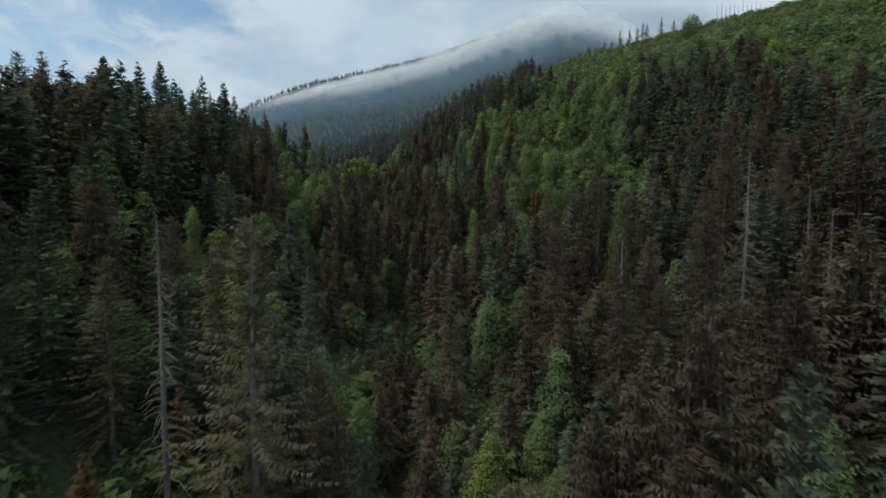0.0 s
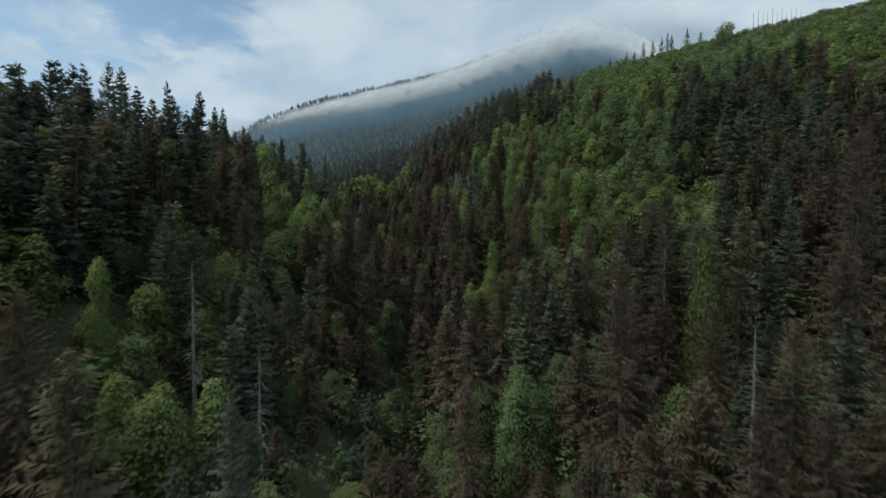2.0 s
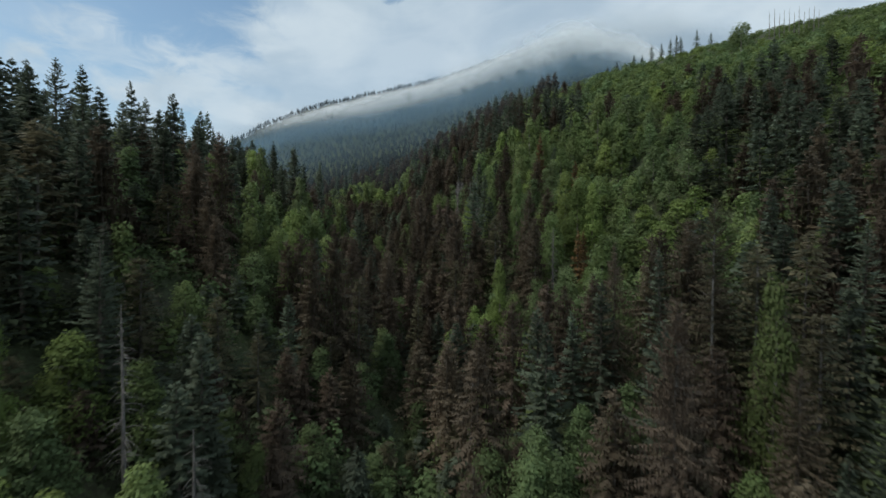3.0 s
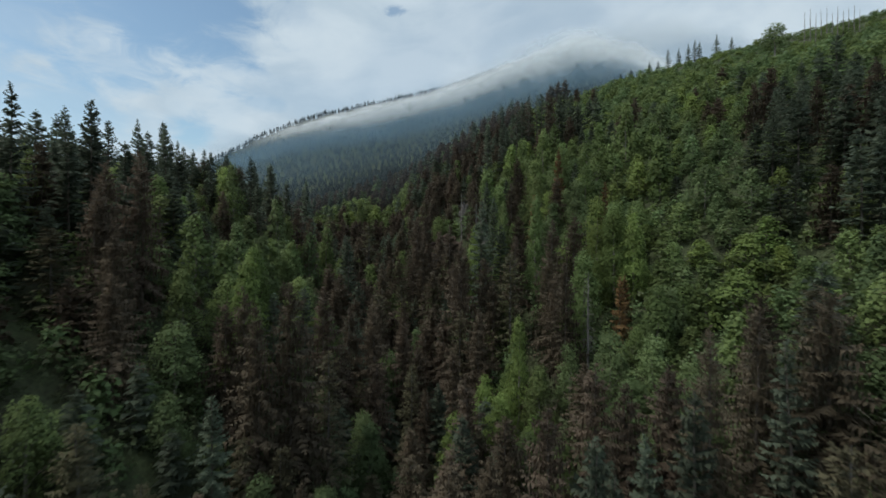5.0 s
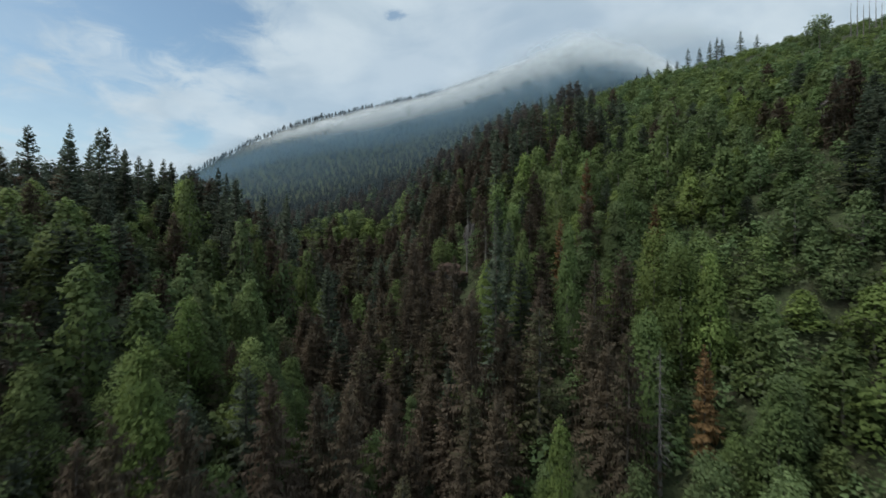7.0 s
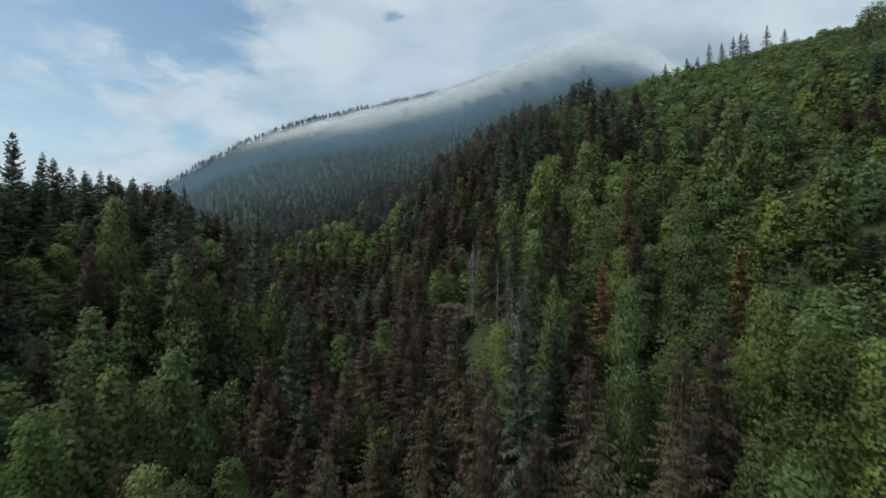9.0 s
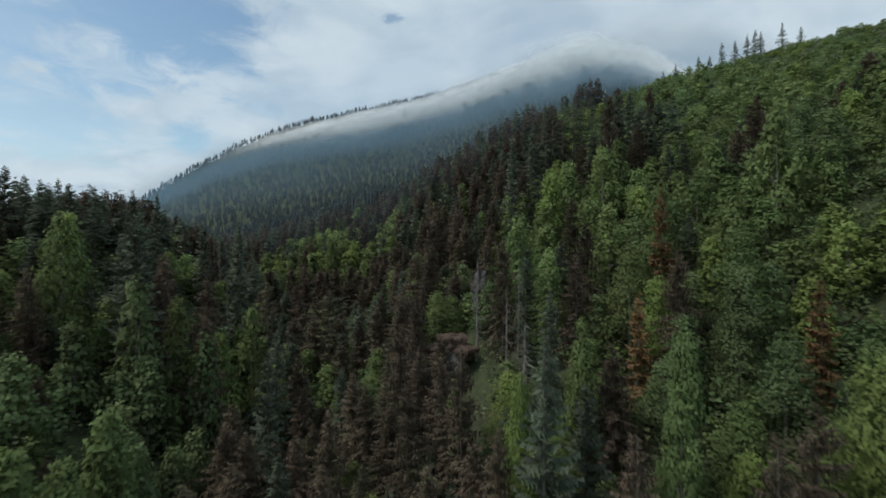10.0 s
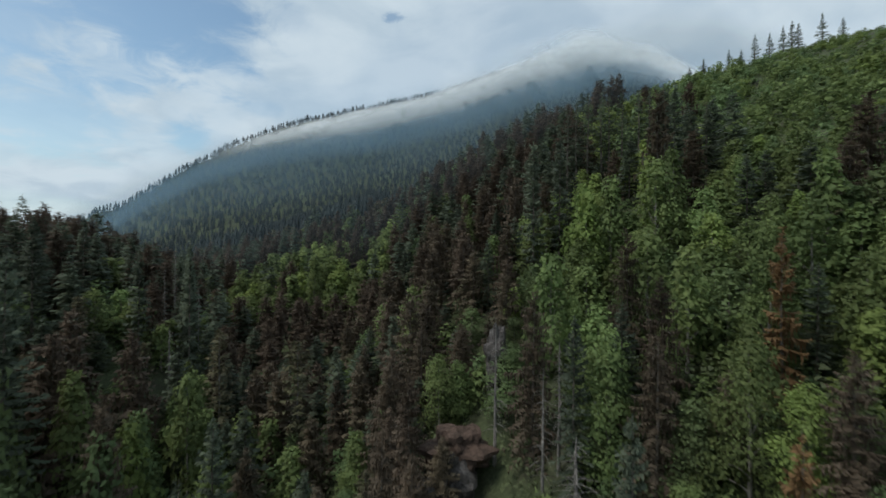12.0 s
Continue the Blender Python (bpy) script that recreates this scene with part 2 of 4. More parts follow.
def land(x, y, rough=True):
    x, y = np.asarray(x, float), np.asarray(y, float)
    axis = smooth_line(y, (-900, 0, 100, 170, 245, 310, 400, 600), (30, -5, -9, -8, -33, -40, -45, -60))
    floor = smooth_line(y, (-2500, -300, 0, 100, 170, 205, 245, 310, 350, 400, 520, 700), (-160, -20, 10, 16, 28, 38, 49, 68, 80, 99, 138, 150))
    d = x - axis
    low = smooth_line(y, (0, 100, 160, 200, 700), (0.48, 0.54, 0.74, 0.86, 0.86))
    high = smooth_line(y, (0, 110, 180, 700), (0.33, 0.38, 0.48, 0.48))
    up = smin(low * np.maximum(d, 0), low * 35 + high * (np.maximum(d, 0) - 35), 3.0)
    up = smin(up, low * 35 + high * 128 + 0.29 * (np.maximum(d, 0) - 163), 4.0)
    right = floor + up
    crest = 224 + 0.34 * np.minimum(x - 190, 0) + 0.08 * np.maximum(x - 190, 0) - 0.10 * (y - 440)
    crest = smin(crest, 330 + 0 * x, 20.0)
    right = smin(right, crest, 7.0)
    dl = np.maximum(-d, 0)
    cap = smooth_line(y, (-400, 0, 90, 150, 236, 290, 318, 340, 380, 440), (46, 48, 50, 56, 45, 36, 29, 26, 12, 4))
    late = smooth_line(y, (150, 185, 204, 230, 290, 312, 340, 400), (0, 4, 14, 16, 19, 42, 58, 90))
    left = floor + smin(0.84 * smax(dl - late, 0 * dl, 4.0), cap + 0 * dl, 5.0) + 1.0
    left = left - smooth_line(y, (330, 440), (0.0, 0.36)) * np.maximum(dl - 20, 0) - 0.10 * np.maximum(dl - 110, 0)
    valley = np.where(d > 0, right, left)
    valley = np.maximum(valley, -170 + 0 * x)
    # the far mountain: a crest that climbs away to the north-east
    my, mz = crest_line(x)
    ahead = np.maximum(my - y, 0)
    mount = mz - np.where(y < my, 0.47 * ahead + smin(0.38 * ahead, 66 + 0 * ahead, 8.0), 0.45 * (y - my))
    mount = np.maximum(mount, -170 + 0 * x)
    # a second spur on the right, under the mountain
    spur = 168 + 0.5 * np.clip(x - 20, -200, 80) - 0.35 * np.maximum(x - 105, 0) - 0.45 * np.sqrt((y - 552) ** 2 + 400) + 9
    out = smax(smax(valley, mount, 9.0), spur, 8.0)
    out = out - 8.0 * np.exp(-(((x - 62) / 14) ** 2) - ((y - 169) / 9) ** 2)
    if rough:
        out = out + 1.3 * np.sin(x * 0.13 + 1.7 * np.sin(y * 0.07)) * np.sin(y * 0.11 + 0.6) + 0.5 * np.sin(x * 0.41 + y * 0.2) * np.sin(y * 0.37)
    return out


def lines(*stretches):
    """Grid lines from stretches of (from, to, step)."""
    return np.concatenate([np.arange(lo, hi, step) for lo, hi, step in stretches])


gx = lines((-2600, -720, 130), (-720, -200, 13), (-200, 300, 6), (300, 860, 13), (860, 2700, 130))
gy = lines((-1600, -40, 120), (-40, 480, 6), (480, 1460, 11), (1460, 3400, 140))
X, Y = np.meshgrid(gx, gy)
Z = land(X, Y)
idx = np.arange(X.size).reshape(X.shape)
a, b, c, d4 = idx[:-1, :-1].ravel(), idx[:-1, 1:].ravel(), idx[1:, 1:].ravel(), idx[1:, :-1].ravel()
ground = new("ground", tri_mesh("ground", np.stack([X.ravel(), Y.ravel(), Z.ravel()], 1), np.concatenate([np.stack([a, b, c], 1), np.stack([a, c, d4], 1)]), M_GROUND, True))
tagged(ground, "steep valley sides of dark mossy forest floor under the trees", "ground", kind="structure")


# ---- tree builders: each gives (verts, tris) of its parts, foot at the origin ----
def stem(rng, h, r, sides=7, bend=0.02, segments=9, tip=0.06):
    z = np.linspace(0, h, segments)
    wob = np.cumsum(rng.normal(0, bend * h / segments, (segments, 2)), axis=0)
    wob[0] = 0
    f = z / h
    radii = r * (1 - f) ** 0.85 + r * tip
    radii[0] *= 1.35
    return tube(np.c_[wob, z], radii, sides)


def spruce_crown(rng, h, r, start=0.12, whorl=0.95, per=5, seg=7, fill=1.0, droop=0.30, hang=0.45, power=0.8, twig=0.9, loose_by=0.36):
    """Whorls of drooping boughs, each with side twigs and hanging ones."""
    out = []
    z = start * h
    while z < h * 0.985:
        f = (h - z) / (h * (1 - start))
        reach = r * f**power * (1 - 0.30 * max(0.0, (f - 0.75) / 0.25))
        for az in rng.uniform(0, 2 * np.pi) + np.arange(per) * 2 * np.pi / per + rng.normal(0, 0.25, per):
            length = max(0.25, reach * rng.uniform(0.5, 1.18))
            zz = z + rng.normal(0, whorl * loose_by)
            out_way = np.array([math.cos(az), math.sin(az), 0.0])
            side = np.array([-out_way[1], out_way[0], 0.0])
            rise = 0.55 * (1 - f) ** 1.5 - 0.12 * f + rng.normal(0, 0.06)
            count = max(3, int(seg * min(1.0, length / r + 0.35)))
            s = (np.arange(count) + rng.uniform(0.2, 0.8, count)) / count
            half = (0.62 if fill > 0.95 else 0.40) / count
            w = twig * (0.25 + 0.75 * np.sin(np.pi * np.clip(0.12 + 0.85 * s, 0, 1))) * (0.35 + 0.65 * min(1.0, length / 2.2))

            def bough(u):
                drop = length * (rise * u - droop * f * u**2 + 0.16 * u**5)
                return out_way * (length * u)[:, None] + np.c_[np.zeros_like(u), np.zeros_like(u), zz + drop]

            p0, p1, pm = bough(np.clip(s - half, 0, 1)), bough(np.clip(s + half, 0, 1.02)), bough(s)
            for sign in (-1, 1):
                keep = rng.random(count) < fill
                tip = pm + side * (sign * w * rng.uniform(0.6, 1.1, count))[:, None] + out_way * (w * rng.uniform(0.25, 0.75, count))[:, None]
                tip[:, 2] -= w * rng.uniform(0.05, 0.45, count)
                out.append(np.stack([p0, p1, tip], 1)[keep])
            keep = rng.random(count) < fill * 0.8
            tip = pm + side * (rng.normal(0, 0.22, count) * w)[:, None]
            tip[:, 2] -= hang * w * rng.uniform(0.5, 1.5, count)
            out.append(np.stack([p0, p1, tip], 1)[keep])
        z += whorl * (0.45 + 0.6 * f) * rng.uniform(0.8, 1.2)
    top = h - np.linspace(0, 1.6, 6)
    for zt in top:
        az = rng.uniform(0, 6.28)
        o = np.array([math.cos(az), math.sin(az), 0]) * 0.28
        out.append(np.array([[[0.0, 0, zt + 0.25], [0.08, 0, zt - 0.35], [o[0], o[1], zt + 0.05]]]))
    out = np.concatenate(out)
    away = out.mean(1) * [1, 1, 0]
    away /= np.linalg.norm(away, axis=1, keepdims=True) + 0.05
    return loose(soft(out, away + [0, 0, 0.45], 0.38))


def bare_boughs(rng, h, r, start, step, sides=3, droop=0.35, thick=0.05):
    pieces = []
    z = start * h
    while z < h * 0.96:
        f = (h - z) / (h * (1 - start))
        az = rng.uniform(0, 2 * np.pi)
        length = r * (0.25 + 0.75 * f**0.6) * rng.uniform(0.35, 1.1)
        u = np.linspace(0, 1, 3)
        way = np.array([math.cos(az), math.sin(az)])
        curl = rng.normal(0, 0.12)
        pts = np.c_[np.outer(length * u, way) + np.outer(curl * length * u**2, (-way[1], way[0])), z + length * (0.08 * u - droop * u**2)]
        pieces.append(tube(pts, thick * (1 - 0.8 * u) * (0.5 + 0.5 * f), sides))
        z += step * rng.uniform(0.5, 1.5)
    return join(pieces)


def broad_crown(rng, h, r, lobes=30, leaves=3600, leaf=0.4, base=0.05, point=0.6):
    """Tiers of flattened leafy boughs round a stem, wide below and drawn in at the top."""
    out, centres = [], []
    size = 0.52 * r * (30 / lobes) ** 0.4
    for i in range(lobes):
        u = ((i + 0.5) / lobes) ** 0.9
        wide = r * (1 - u) ** point * (0.62 + 0.38 * min(1.0, u / 0.22))
        reach = max(0.0, wide - size * 0.62) * rng.uniform(0.55, 1.18)
        az = i * 2.399 + rng.normal(0, 0.45)
        cen = np.array([math.cos(az) * reach, math.sin(az) * reach, h * (base + (1 - base) * u * 0.93) + rng.normal(0, 0.02 * h)])
        centres.append(cen)
        ext = size * rng.uniform(0.6, 1.35) * (1.0 - 0.40 * u)
        n = max(8, int(leaves / lobes * (ext / size) ** 2 * 1.35))
        v = rng.normal(0, 1, (n, 3))
        v[:, 2] = np.abs(v[:, 2]) * 1.0 - 0.30
        v[:, :2] += np.array([math.cos(az), math.sin(az)]) * 0.35
        v /= np.linalg.norm(v, axis=1, keepdims=True)
        # ragged, drooping outwards
        q = v * (ext * (rng.uniform(0.25, 1.0, n) ** 0.5 * rng.uniform(0.8, 1.3, n)))[:, None] * [1, 1, 0.78]
        out_way = np.hypot(q[:, 0], q[:, 1])
        q[:, 2] -= 0.22 * out_way**2 / ext
        p = cen + q
        nrm = v * 0.7 + rng.normal(0, 0.5, (n, 3)) + [0, 0, 0.6]
        nrm /= np.linalg.norm(nrm, axis=1, keepdims=True)
        a1 = np.cross(nrm, rng.normal(0, 1, (n, 3)))
        a1 /= np.linalg.norm(a1, axis=1, keepdims=True) + 1e-9
        a2 = np.cross(nrm, a1)
        s = leaf * rng.uniform(0.5, 1.3, n)[:, None]
        round_way = v * 0.5 + (p - (0, 0, h * 0.4)) / r * 0.45 + [0, 0, 0.25]
        out.append(soft(np.stack([p - a1 * s, p + a1 * s * 0.55 - a2 * s * 0.8 - nrm * s * 0.1, p + a1 * s * 0.5 + a2 * s * 0.75], 1), round_way, 0.74))
    return loose(np.concatenate(out)), np.array(centres)


def broad_stem(rng, h, r, centres, thick):
    pieces = [stem(rng, h * 0.86, thick, 7, 0.04, 7)]
    for cen in centres[4:22:3]:
        foot = np.array([0, 0, cen[2] * rng.uniform(0.55, 0.8)])
        u = np.linspace(0, 1, 4)[:, None]
        pts = foot + (cen - foot) * u + np.array([0, 0, 0.08 * h]) * (u * (1 - u))
        pieces.append(tube(pts, thick * np.array([0.5, 0.36, 0.24, 0.12]), 5))
    return join(pieces)


def simple_spruce(rng, tiers=7, points=7, slim=0.17):
    """A small spruce of ragged skirts, one unit high."""
    out = []
    for i in range(tiers):
        z0 = 0.08 + 0.90 * i / tiers
        rad = slim * (1 - i / tiers) ** 0.85 + 0.012
        up = z0 + 1.5 / tiers
        az = rng.uniform(0, 6.28) + np.arange(points) * 6.283 / points
        for a0 in az:
            w = 6.283 / points * 0.62
            k = rng.uniform(0.7, 1.2)
            tip = (math.cos(a0) * rad * k, math.sin(a0) * rad * k, z0 - 0.02 * rng.uniform(0.3, 1.6))
            out.append([(math.cos(a0 - w) * rad * 0.3, math.sin(a0 - w) * rad * 0.3, min(1.0, up)), (math.cos(a0 + w) * rad * 0.3, math.sin(a0 + w) * rad * 0.3, min(1.0, up - 0.02)), tip])
    out = np.array(out)
    return soft(out, out.mean(1) * [1, 1, 0] / slim + [0, 0, 0.35], 0.6)


# ---- patterns of each kind, shared by the trees: near ones fine, farther ones coarser ----
KINDS = {}


def pattern(kind, fine, h, parts):
    KINDS.setdefault((kind, fine), []).append((h, parts))


def conifer_pattern(kind, fine, rng, h, r, mats, start, fill, droop, hang, power, boughs, thick=0.34):
    per, whorl, seg, twig = {3: (6, 0.85, 14, 0.58), 2: (5, 1.12, 7, 1.16), 1: (5, 1.5, 4, 1.8), 0: (4, 2.1, 2, 3.0)}[fine]
    if kind == "dead":
        twig *= 0.86
        seg += 2 if fine == 2 else 1 if fine == 1 else 0
        per += 1
    parts = []
    if fine:
        parts.append(("trunk", tri_mesh(kind + "_trunk", *stem(rng, h, thick, 7 if fine > 1 else 5), mats[0], True)))
        if boughs:
            parts.append(("bough", tri_mesh(kind + "_bough", *bare_boughs(rng, h, r * 0.92, start, boughs if fine > 1 else boughs * 2), M_TWIG, True)))
    crown = spruce_crown(rng, h, r, start, whorl, per, seg, fill, droop, hang, power, twig, 0.75 if kind == "dead" else 0.4)
    if fine:
        parts.append(("crown", tri_mesh(kind + "_crown", *crown, mats[1])))
        pattern(kind, fine, h, parts)
    else:
        KINDS.setdefault((kind, 0), []).append(crown[0].reshape(-1, 3, 6) / ([h] * 3 + [1] * 3))


def broad_pattern(kind, fine, rng, h, r, mat, base, lobes, point):
    leaves, leaf = {2: (6600, 0.24), 1: (1800, 0.46), 0: (380, 1.0)}[fine]
    crown, centres = broad_crown(rng, h, r, lobes if fine else 16, leaves, leaf, base, point)
    if fine:
        pattern(kind, fine, h, [("trunk", tri_mesh(kind + "_trunk", *broad_stem(rng, h, r, centres, 0.24), M_BEECH, True)), ("crown", tri_mesh(kind + "_crown", *crown, mat))])
    else:
        KINDS.setdefault((kind, 0), []).append(crown[0].reshape(-1, 3, 6) / ([h] * 3 + [1] * 3))


for fine in (3, 2, 1, 0):
    for k in range(4):
        rng = np.random.default_rng(100 + k + 10 * fine)
        conifer_pattern("spruce", fine, rng, 27.0, 5.8, (M_BARK, M_SPRUCE), 0.06, 0.97, 0.30, 0.45, 0.60 + 0.07 * k, 0)
        conifer_pattern("olive", fine, rng, 27.0, 6.2, (M_GREY, M_OLIVE), 0.08, 0.92, 0.34, 0.5, 0.55, 0.45)
        conifer_pattern("dead", fine, rng, 27.0, 6.6, (M_BARK, M_DEAD), 0.03, 0.9, 0.62, 1.7, 0.60 + 0.06 * k, 1.1, 0.26)
        if fine == 3:
            continue
        for kind, mat in (("beech", M_LEAF), ("maple", M_LEAF_BLUE), ("lime", M_LEAF_YELLOW)):
            broad_pattern(kind, fine, rng, 15.0, (5.2, 4.5, 5.5, 4.8)[k], mat, 0.0 + 0.02 * k, 26 + 4 * k, (0.48, 0.72, 0.42, 0.6)[k])
rng = np.random.default_rng(190)
crown, centres = broad_crown(rng, 15.0, 5.0, 13, 2200, 0.36, 0.42, 0.5)
pattern("lone", 2, 15.0, [("trunk", tri_mesh("lone_trunk", *broad_stem(rng, 15.0, 5.0, centres, 0.3), M_BEECH, True)), ("crown", tri_mesh("lone_crown", *crown, M_LEAF_BLUE))])
for k in range(3):
    rng = np.random.default_rng(200 + k)
    h, r = 22.0, 1.9
    pattern("snag", 2, h, [
        ("trunk", tri_mesh("snag_trunk", *stem(rng, h, 0.23, 8, 0.014, 12, 0.14), M_GREY, True)),
        ("bough", tri_mesh("snag_bough", *bare_boughs(rng, h, r * 1.35, 0.22, 0.17, 3, 0.5, 0.07), M_GREY, True))])
    pattern("polesnag", 2, h, [
        ("trunk", tri_mesh("pole_snag_trunk", *stem(rng, h, 0.36, 6, 0.015, 8, 0.2), M_GREY, True)),
        ("bough", tri_mesh("pole_snag_bough", *bare_boughs(rng, h, 1.6, 0.45, 0.9, 3, 0.1, 0.1), M_GREY, True))])
    conifer_pattern("rust", 2, rng, 17.0, 3.7, (M_BARK, M_RUST), 0.05, 1.0, 0.45, 1.2, 0.75, 0, 0.2)
    conifer_pattern("ridge", 2, rng, 16.0, 2.9, (M_BARK, M_SPRUCE), 0.06, 0.9, 0.25, 0.45, 0.85, 0, 0.22)

# name, label, category, group of each kind
ABOUT = {
    "spruce": ("spruce_tree", "tall dark green spruce on the steep valley side", "spruce tree", "spruces on the slopes"),
    "olive": ("thinning_spruce", "tall thinning olive-green spruce with bare grey inner boughs", "spruce tree", "thinning spruces"),
    "dead": ("dead_spruce", "dead spruce still hung with dull brown needles", "dead spruce", "dead brown spruces"),
    "rust": ("rust_brown_spruce", "young dead spruce with rust-orange needles", "dead spruce", "rust-brown young spruces"),
    "ridge": ("ridge_spruce", "slender dark spruce standing alone on the ridge", "spruce tree", "spruces along the ridge"),
    "beech": ("beech_tree", "leafy green beech with a rounded lobed crown", "broadleaf tree", "beeches on the slopes"),
    "lone": ("lone_tree", "lone open-crowned tree standing on the bare ridge", "broadleaf tree", "trees along the ridge"),
    "maple": ("maple_tree", "broad maple in full cool-green leaf", "broadleaf tree", "maples on the slopes"),
    "lime": ("lime_tree", "bright yellow-green broadleaf tree in fresh leaf", "broadleaf tree", "yellow-green broadleaf trees"),
    "snag": ("snag", "bare grey snag with short drooping branch stubs", "dead tree", "bare snags"),
    "polesnag": ("pole_snag", "thin bare grey pole of a dead tree on the ridge", "dead tree", "bare poles on the ridge"),
}


def plant(kind, fine, x, y, height, width=1.0, seed=0, lean=0.0):
    """One tree of its own: an empty at its foot with trunk, boughs and crown."""
    forms = KINDS.get((kind, fine)) or KINDS.get((kind, 2)) or KINDS[(kind, 1)]
    h, parts = forms[seed % len(forms)]
    name, label, category, group = ABOUT[kind]
    foot = new(name)
    s = height / h
    foot.matrix_world = pose(x, y, float(land(x, y)) - 0.25, lean, lean * 0.6, (seed * 137.5) % 360) @ Matrix.Diagonal((s * width, s * width, s, 1))
    for part_name, me in parts:
        piece = new(part_name, me)
        piece.parent = foot
        if part_name == "bough":
            tagged(piece, "bare grey branches", kind="stuff")
    return tagged(foot, label, category, group)


# trees that stand out: x, y, height of the top, width
HEROES = {}
HEROES["olive"] = [(-16, 38, 60, 1.25), (36, 108, 74, 0.8), (-33.5, 46, 56.3, 0.9)]
HEROES["snag"] = [(45.3, 70, 69.9, 1), (58.7, 75, 64.8, 0.7), (66.6, 80, 61.8, 1), (56, 60, 55.1, 1), (8, 237, 94.7, 1), (5.3, 234.3, 91.6, 1), (7.7, 227, 85.7, 1.8), (-93, 317, 106.7, 0.6), (-82.7, 312, 98.3, 0.6), (-89.3, 306, 102.6, 0.6)]
HEROES["spruce"] = [(-50, 67, 72, 1.1), (-44, 96, 68, 1.1), (50, 265, 126, 0.8), (-103.1, 116, 100, 1.15), (-106.3, 150, 110.5, 1), (-73.9, 125, 100.6, 1.1), (-70.7, 140, 101.3, 0.9), (-73.2, 159, 104.7, 0.8), (-108.3, 236, 121, 0.8), (-110, 225, 118.9, 0.8), (-105.3, 240, 114.8, 0.8), (81.6, 186, 114.5, 1), (119, 222, 144.1, 1), (125.2, 215, 132.9, 1), (102.9, 215, 132.9, 1), (127.2, 205, 137.7, 1), (77.9, 190, 110.1, 1), (-38.6, 227.6, 79.7, 1)]
HEROES["spruce 24"] = [(-74.1, 292, 108.9, 0.6), (-79.1, 280, 105.7, 0.7), (8.7, 231.8, 98.7, 0.7), (-87.6, 262, 113.4, 0.9), (-96.2, 285, 114.9, 0.7), (-44, 246, 80, 0.9), (9.9, 216.5, 91.9, 0.7), (19.6, 290, 136.1, 0.7), (49.7, 300, 151.6, 0.8), (55, 305, 153.4, 0.7), (12.5, 285, 132.8, 0.7), (-40, 46, 62.9, 1), (-18, 62, 53.5, 0.9), (-37, 38, 58.3, 1)]
HEROES["dead"] = [(46, 83, 64, 1.15), (33, 87, 56, 1), (27, 123, 67, 1), (-26, 138, 70, 1.1), (20, 163, 73, 0.9), (21, 248, 110, 0.9), (-29.8, 134.5, 67.8, 1), (31.2, 70.3, 56.9, 1), (130.8, 200, 133.5, 1), (80.6, 131.6, 91.7, 1), (80.4, 120.6, 87.6, 1), (61.2, 85.2, 71.5, 1), (-36.7, 139.5, 67.1, 1), (-34.1, 140.1, 69.4, 1), (-55.2, 147.3, 92.1, 1.1), (-19.8, 171.3, 63.3, 1), (-14.1, 179.9, 60.3, 1), (-12.1, 216.8, 77, 1), (-3.7, 215.3, 83, 1), (-27.1, 159, 67.8, 1), (-7, 219.6, 80.6, 1)]
HEROES["dead 24"] = [(-12.9, 242.8, 88.1, 1), (0.7, 202.9, 75.6, 1), (-26.3, 223.8, 70.1, 1), (-55.3, 238, 86, 1), (5.4, 242.4, 100.3, 1), (16.6, 227.2, 97.3, 1), (-12.7, 46, 45.5, 0.8)]
HEROES["maple"] = [(9, 98, 42, 1), (72, 241.5, 128, 1.15), (18, 71.1, 40.2, 1), (61.8, 191.1, 97.9, 1.1), (38.4, 159.1, 69.2, 1.2), (-42.6, 136.6, 64.9, 1.1), (27.2, 209.1, 89.7, 1), (34.4, 200, 88.2, 1), (34.8, 210.5, 92.3, 1), (33.7, 242.8, 104.9, 1), (-50.3, 184.8, 79.2, 1), (-55, 237, 82, 1), (20.3, 225.7, 90.8, 1)]
HEROES["beech"] = [(-15, 91, 29, 1.2), (-47, 146, 73, 0.9), (-41, 154, 70, 0.9), (-12.4, 69.3, 32.8, 1), (57.9, 236, 129, 1), (46.5, 160.5, 73.9, 1.1), (-39.7, 181.6, 69.5, 1), (-47.1, 193.3, 75.9, 1), (-80.7, 232, 106.1, 1), (16, 246.4, 99.3, 1), (40.1, 194.4, 89.2, 1), (30.5, 272.1, 114.9, 1), (-49.2, 202.5, 78.4, 1), (-49.8, 190, 78.9, 1), (30.1, 266.6, 111.7, 1), (30, 244.8, 103.7, 1), (70.6, 280.3, 136.9, 1.1), (16.9, 239.8, 95.1, 1), (-91, 245.9, 107.7, 1), (-48.9, 202.1, 78.1, 1), (-47.4, 252.1, 72.1, 1), (-66.2, 245.9, 88.6, 1), (29.1, 261.6, 111.7, 1.1)]
HEROES["spruce skyline"] = [(-92.5, 168, 105.4, 1), (-88.7, 169, 105, 1), (-86.2, 168, 106, 1), (-112.5, 215, 115.7, 0.9), (-94.8, 216, 115, 0.8), (-133.9, 262, 121.5, 1), (-124.6, 262, 121.5, 0.9), (-121.3, 262, 119.5, 0.9), (-116.2, 262, 117.3, 0.9), (-112, 262, 116.2, 0.9), (-107.3, 262, 116.2, 0.9), (-104.5, 262, 115, 0.9), (-97.8, 262, 114.2, 0.9)]
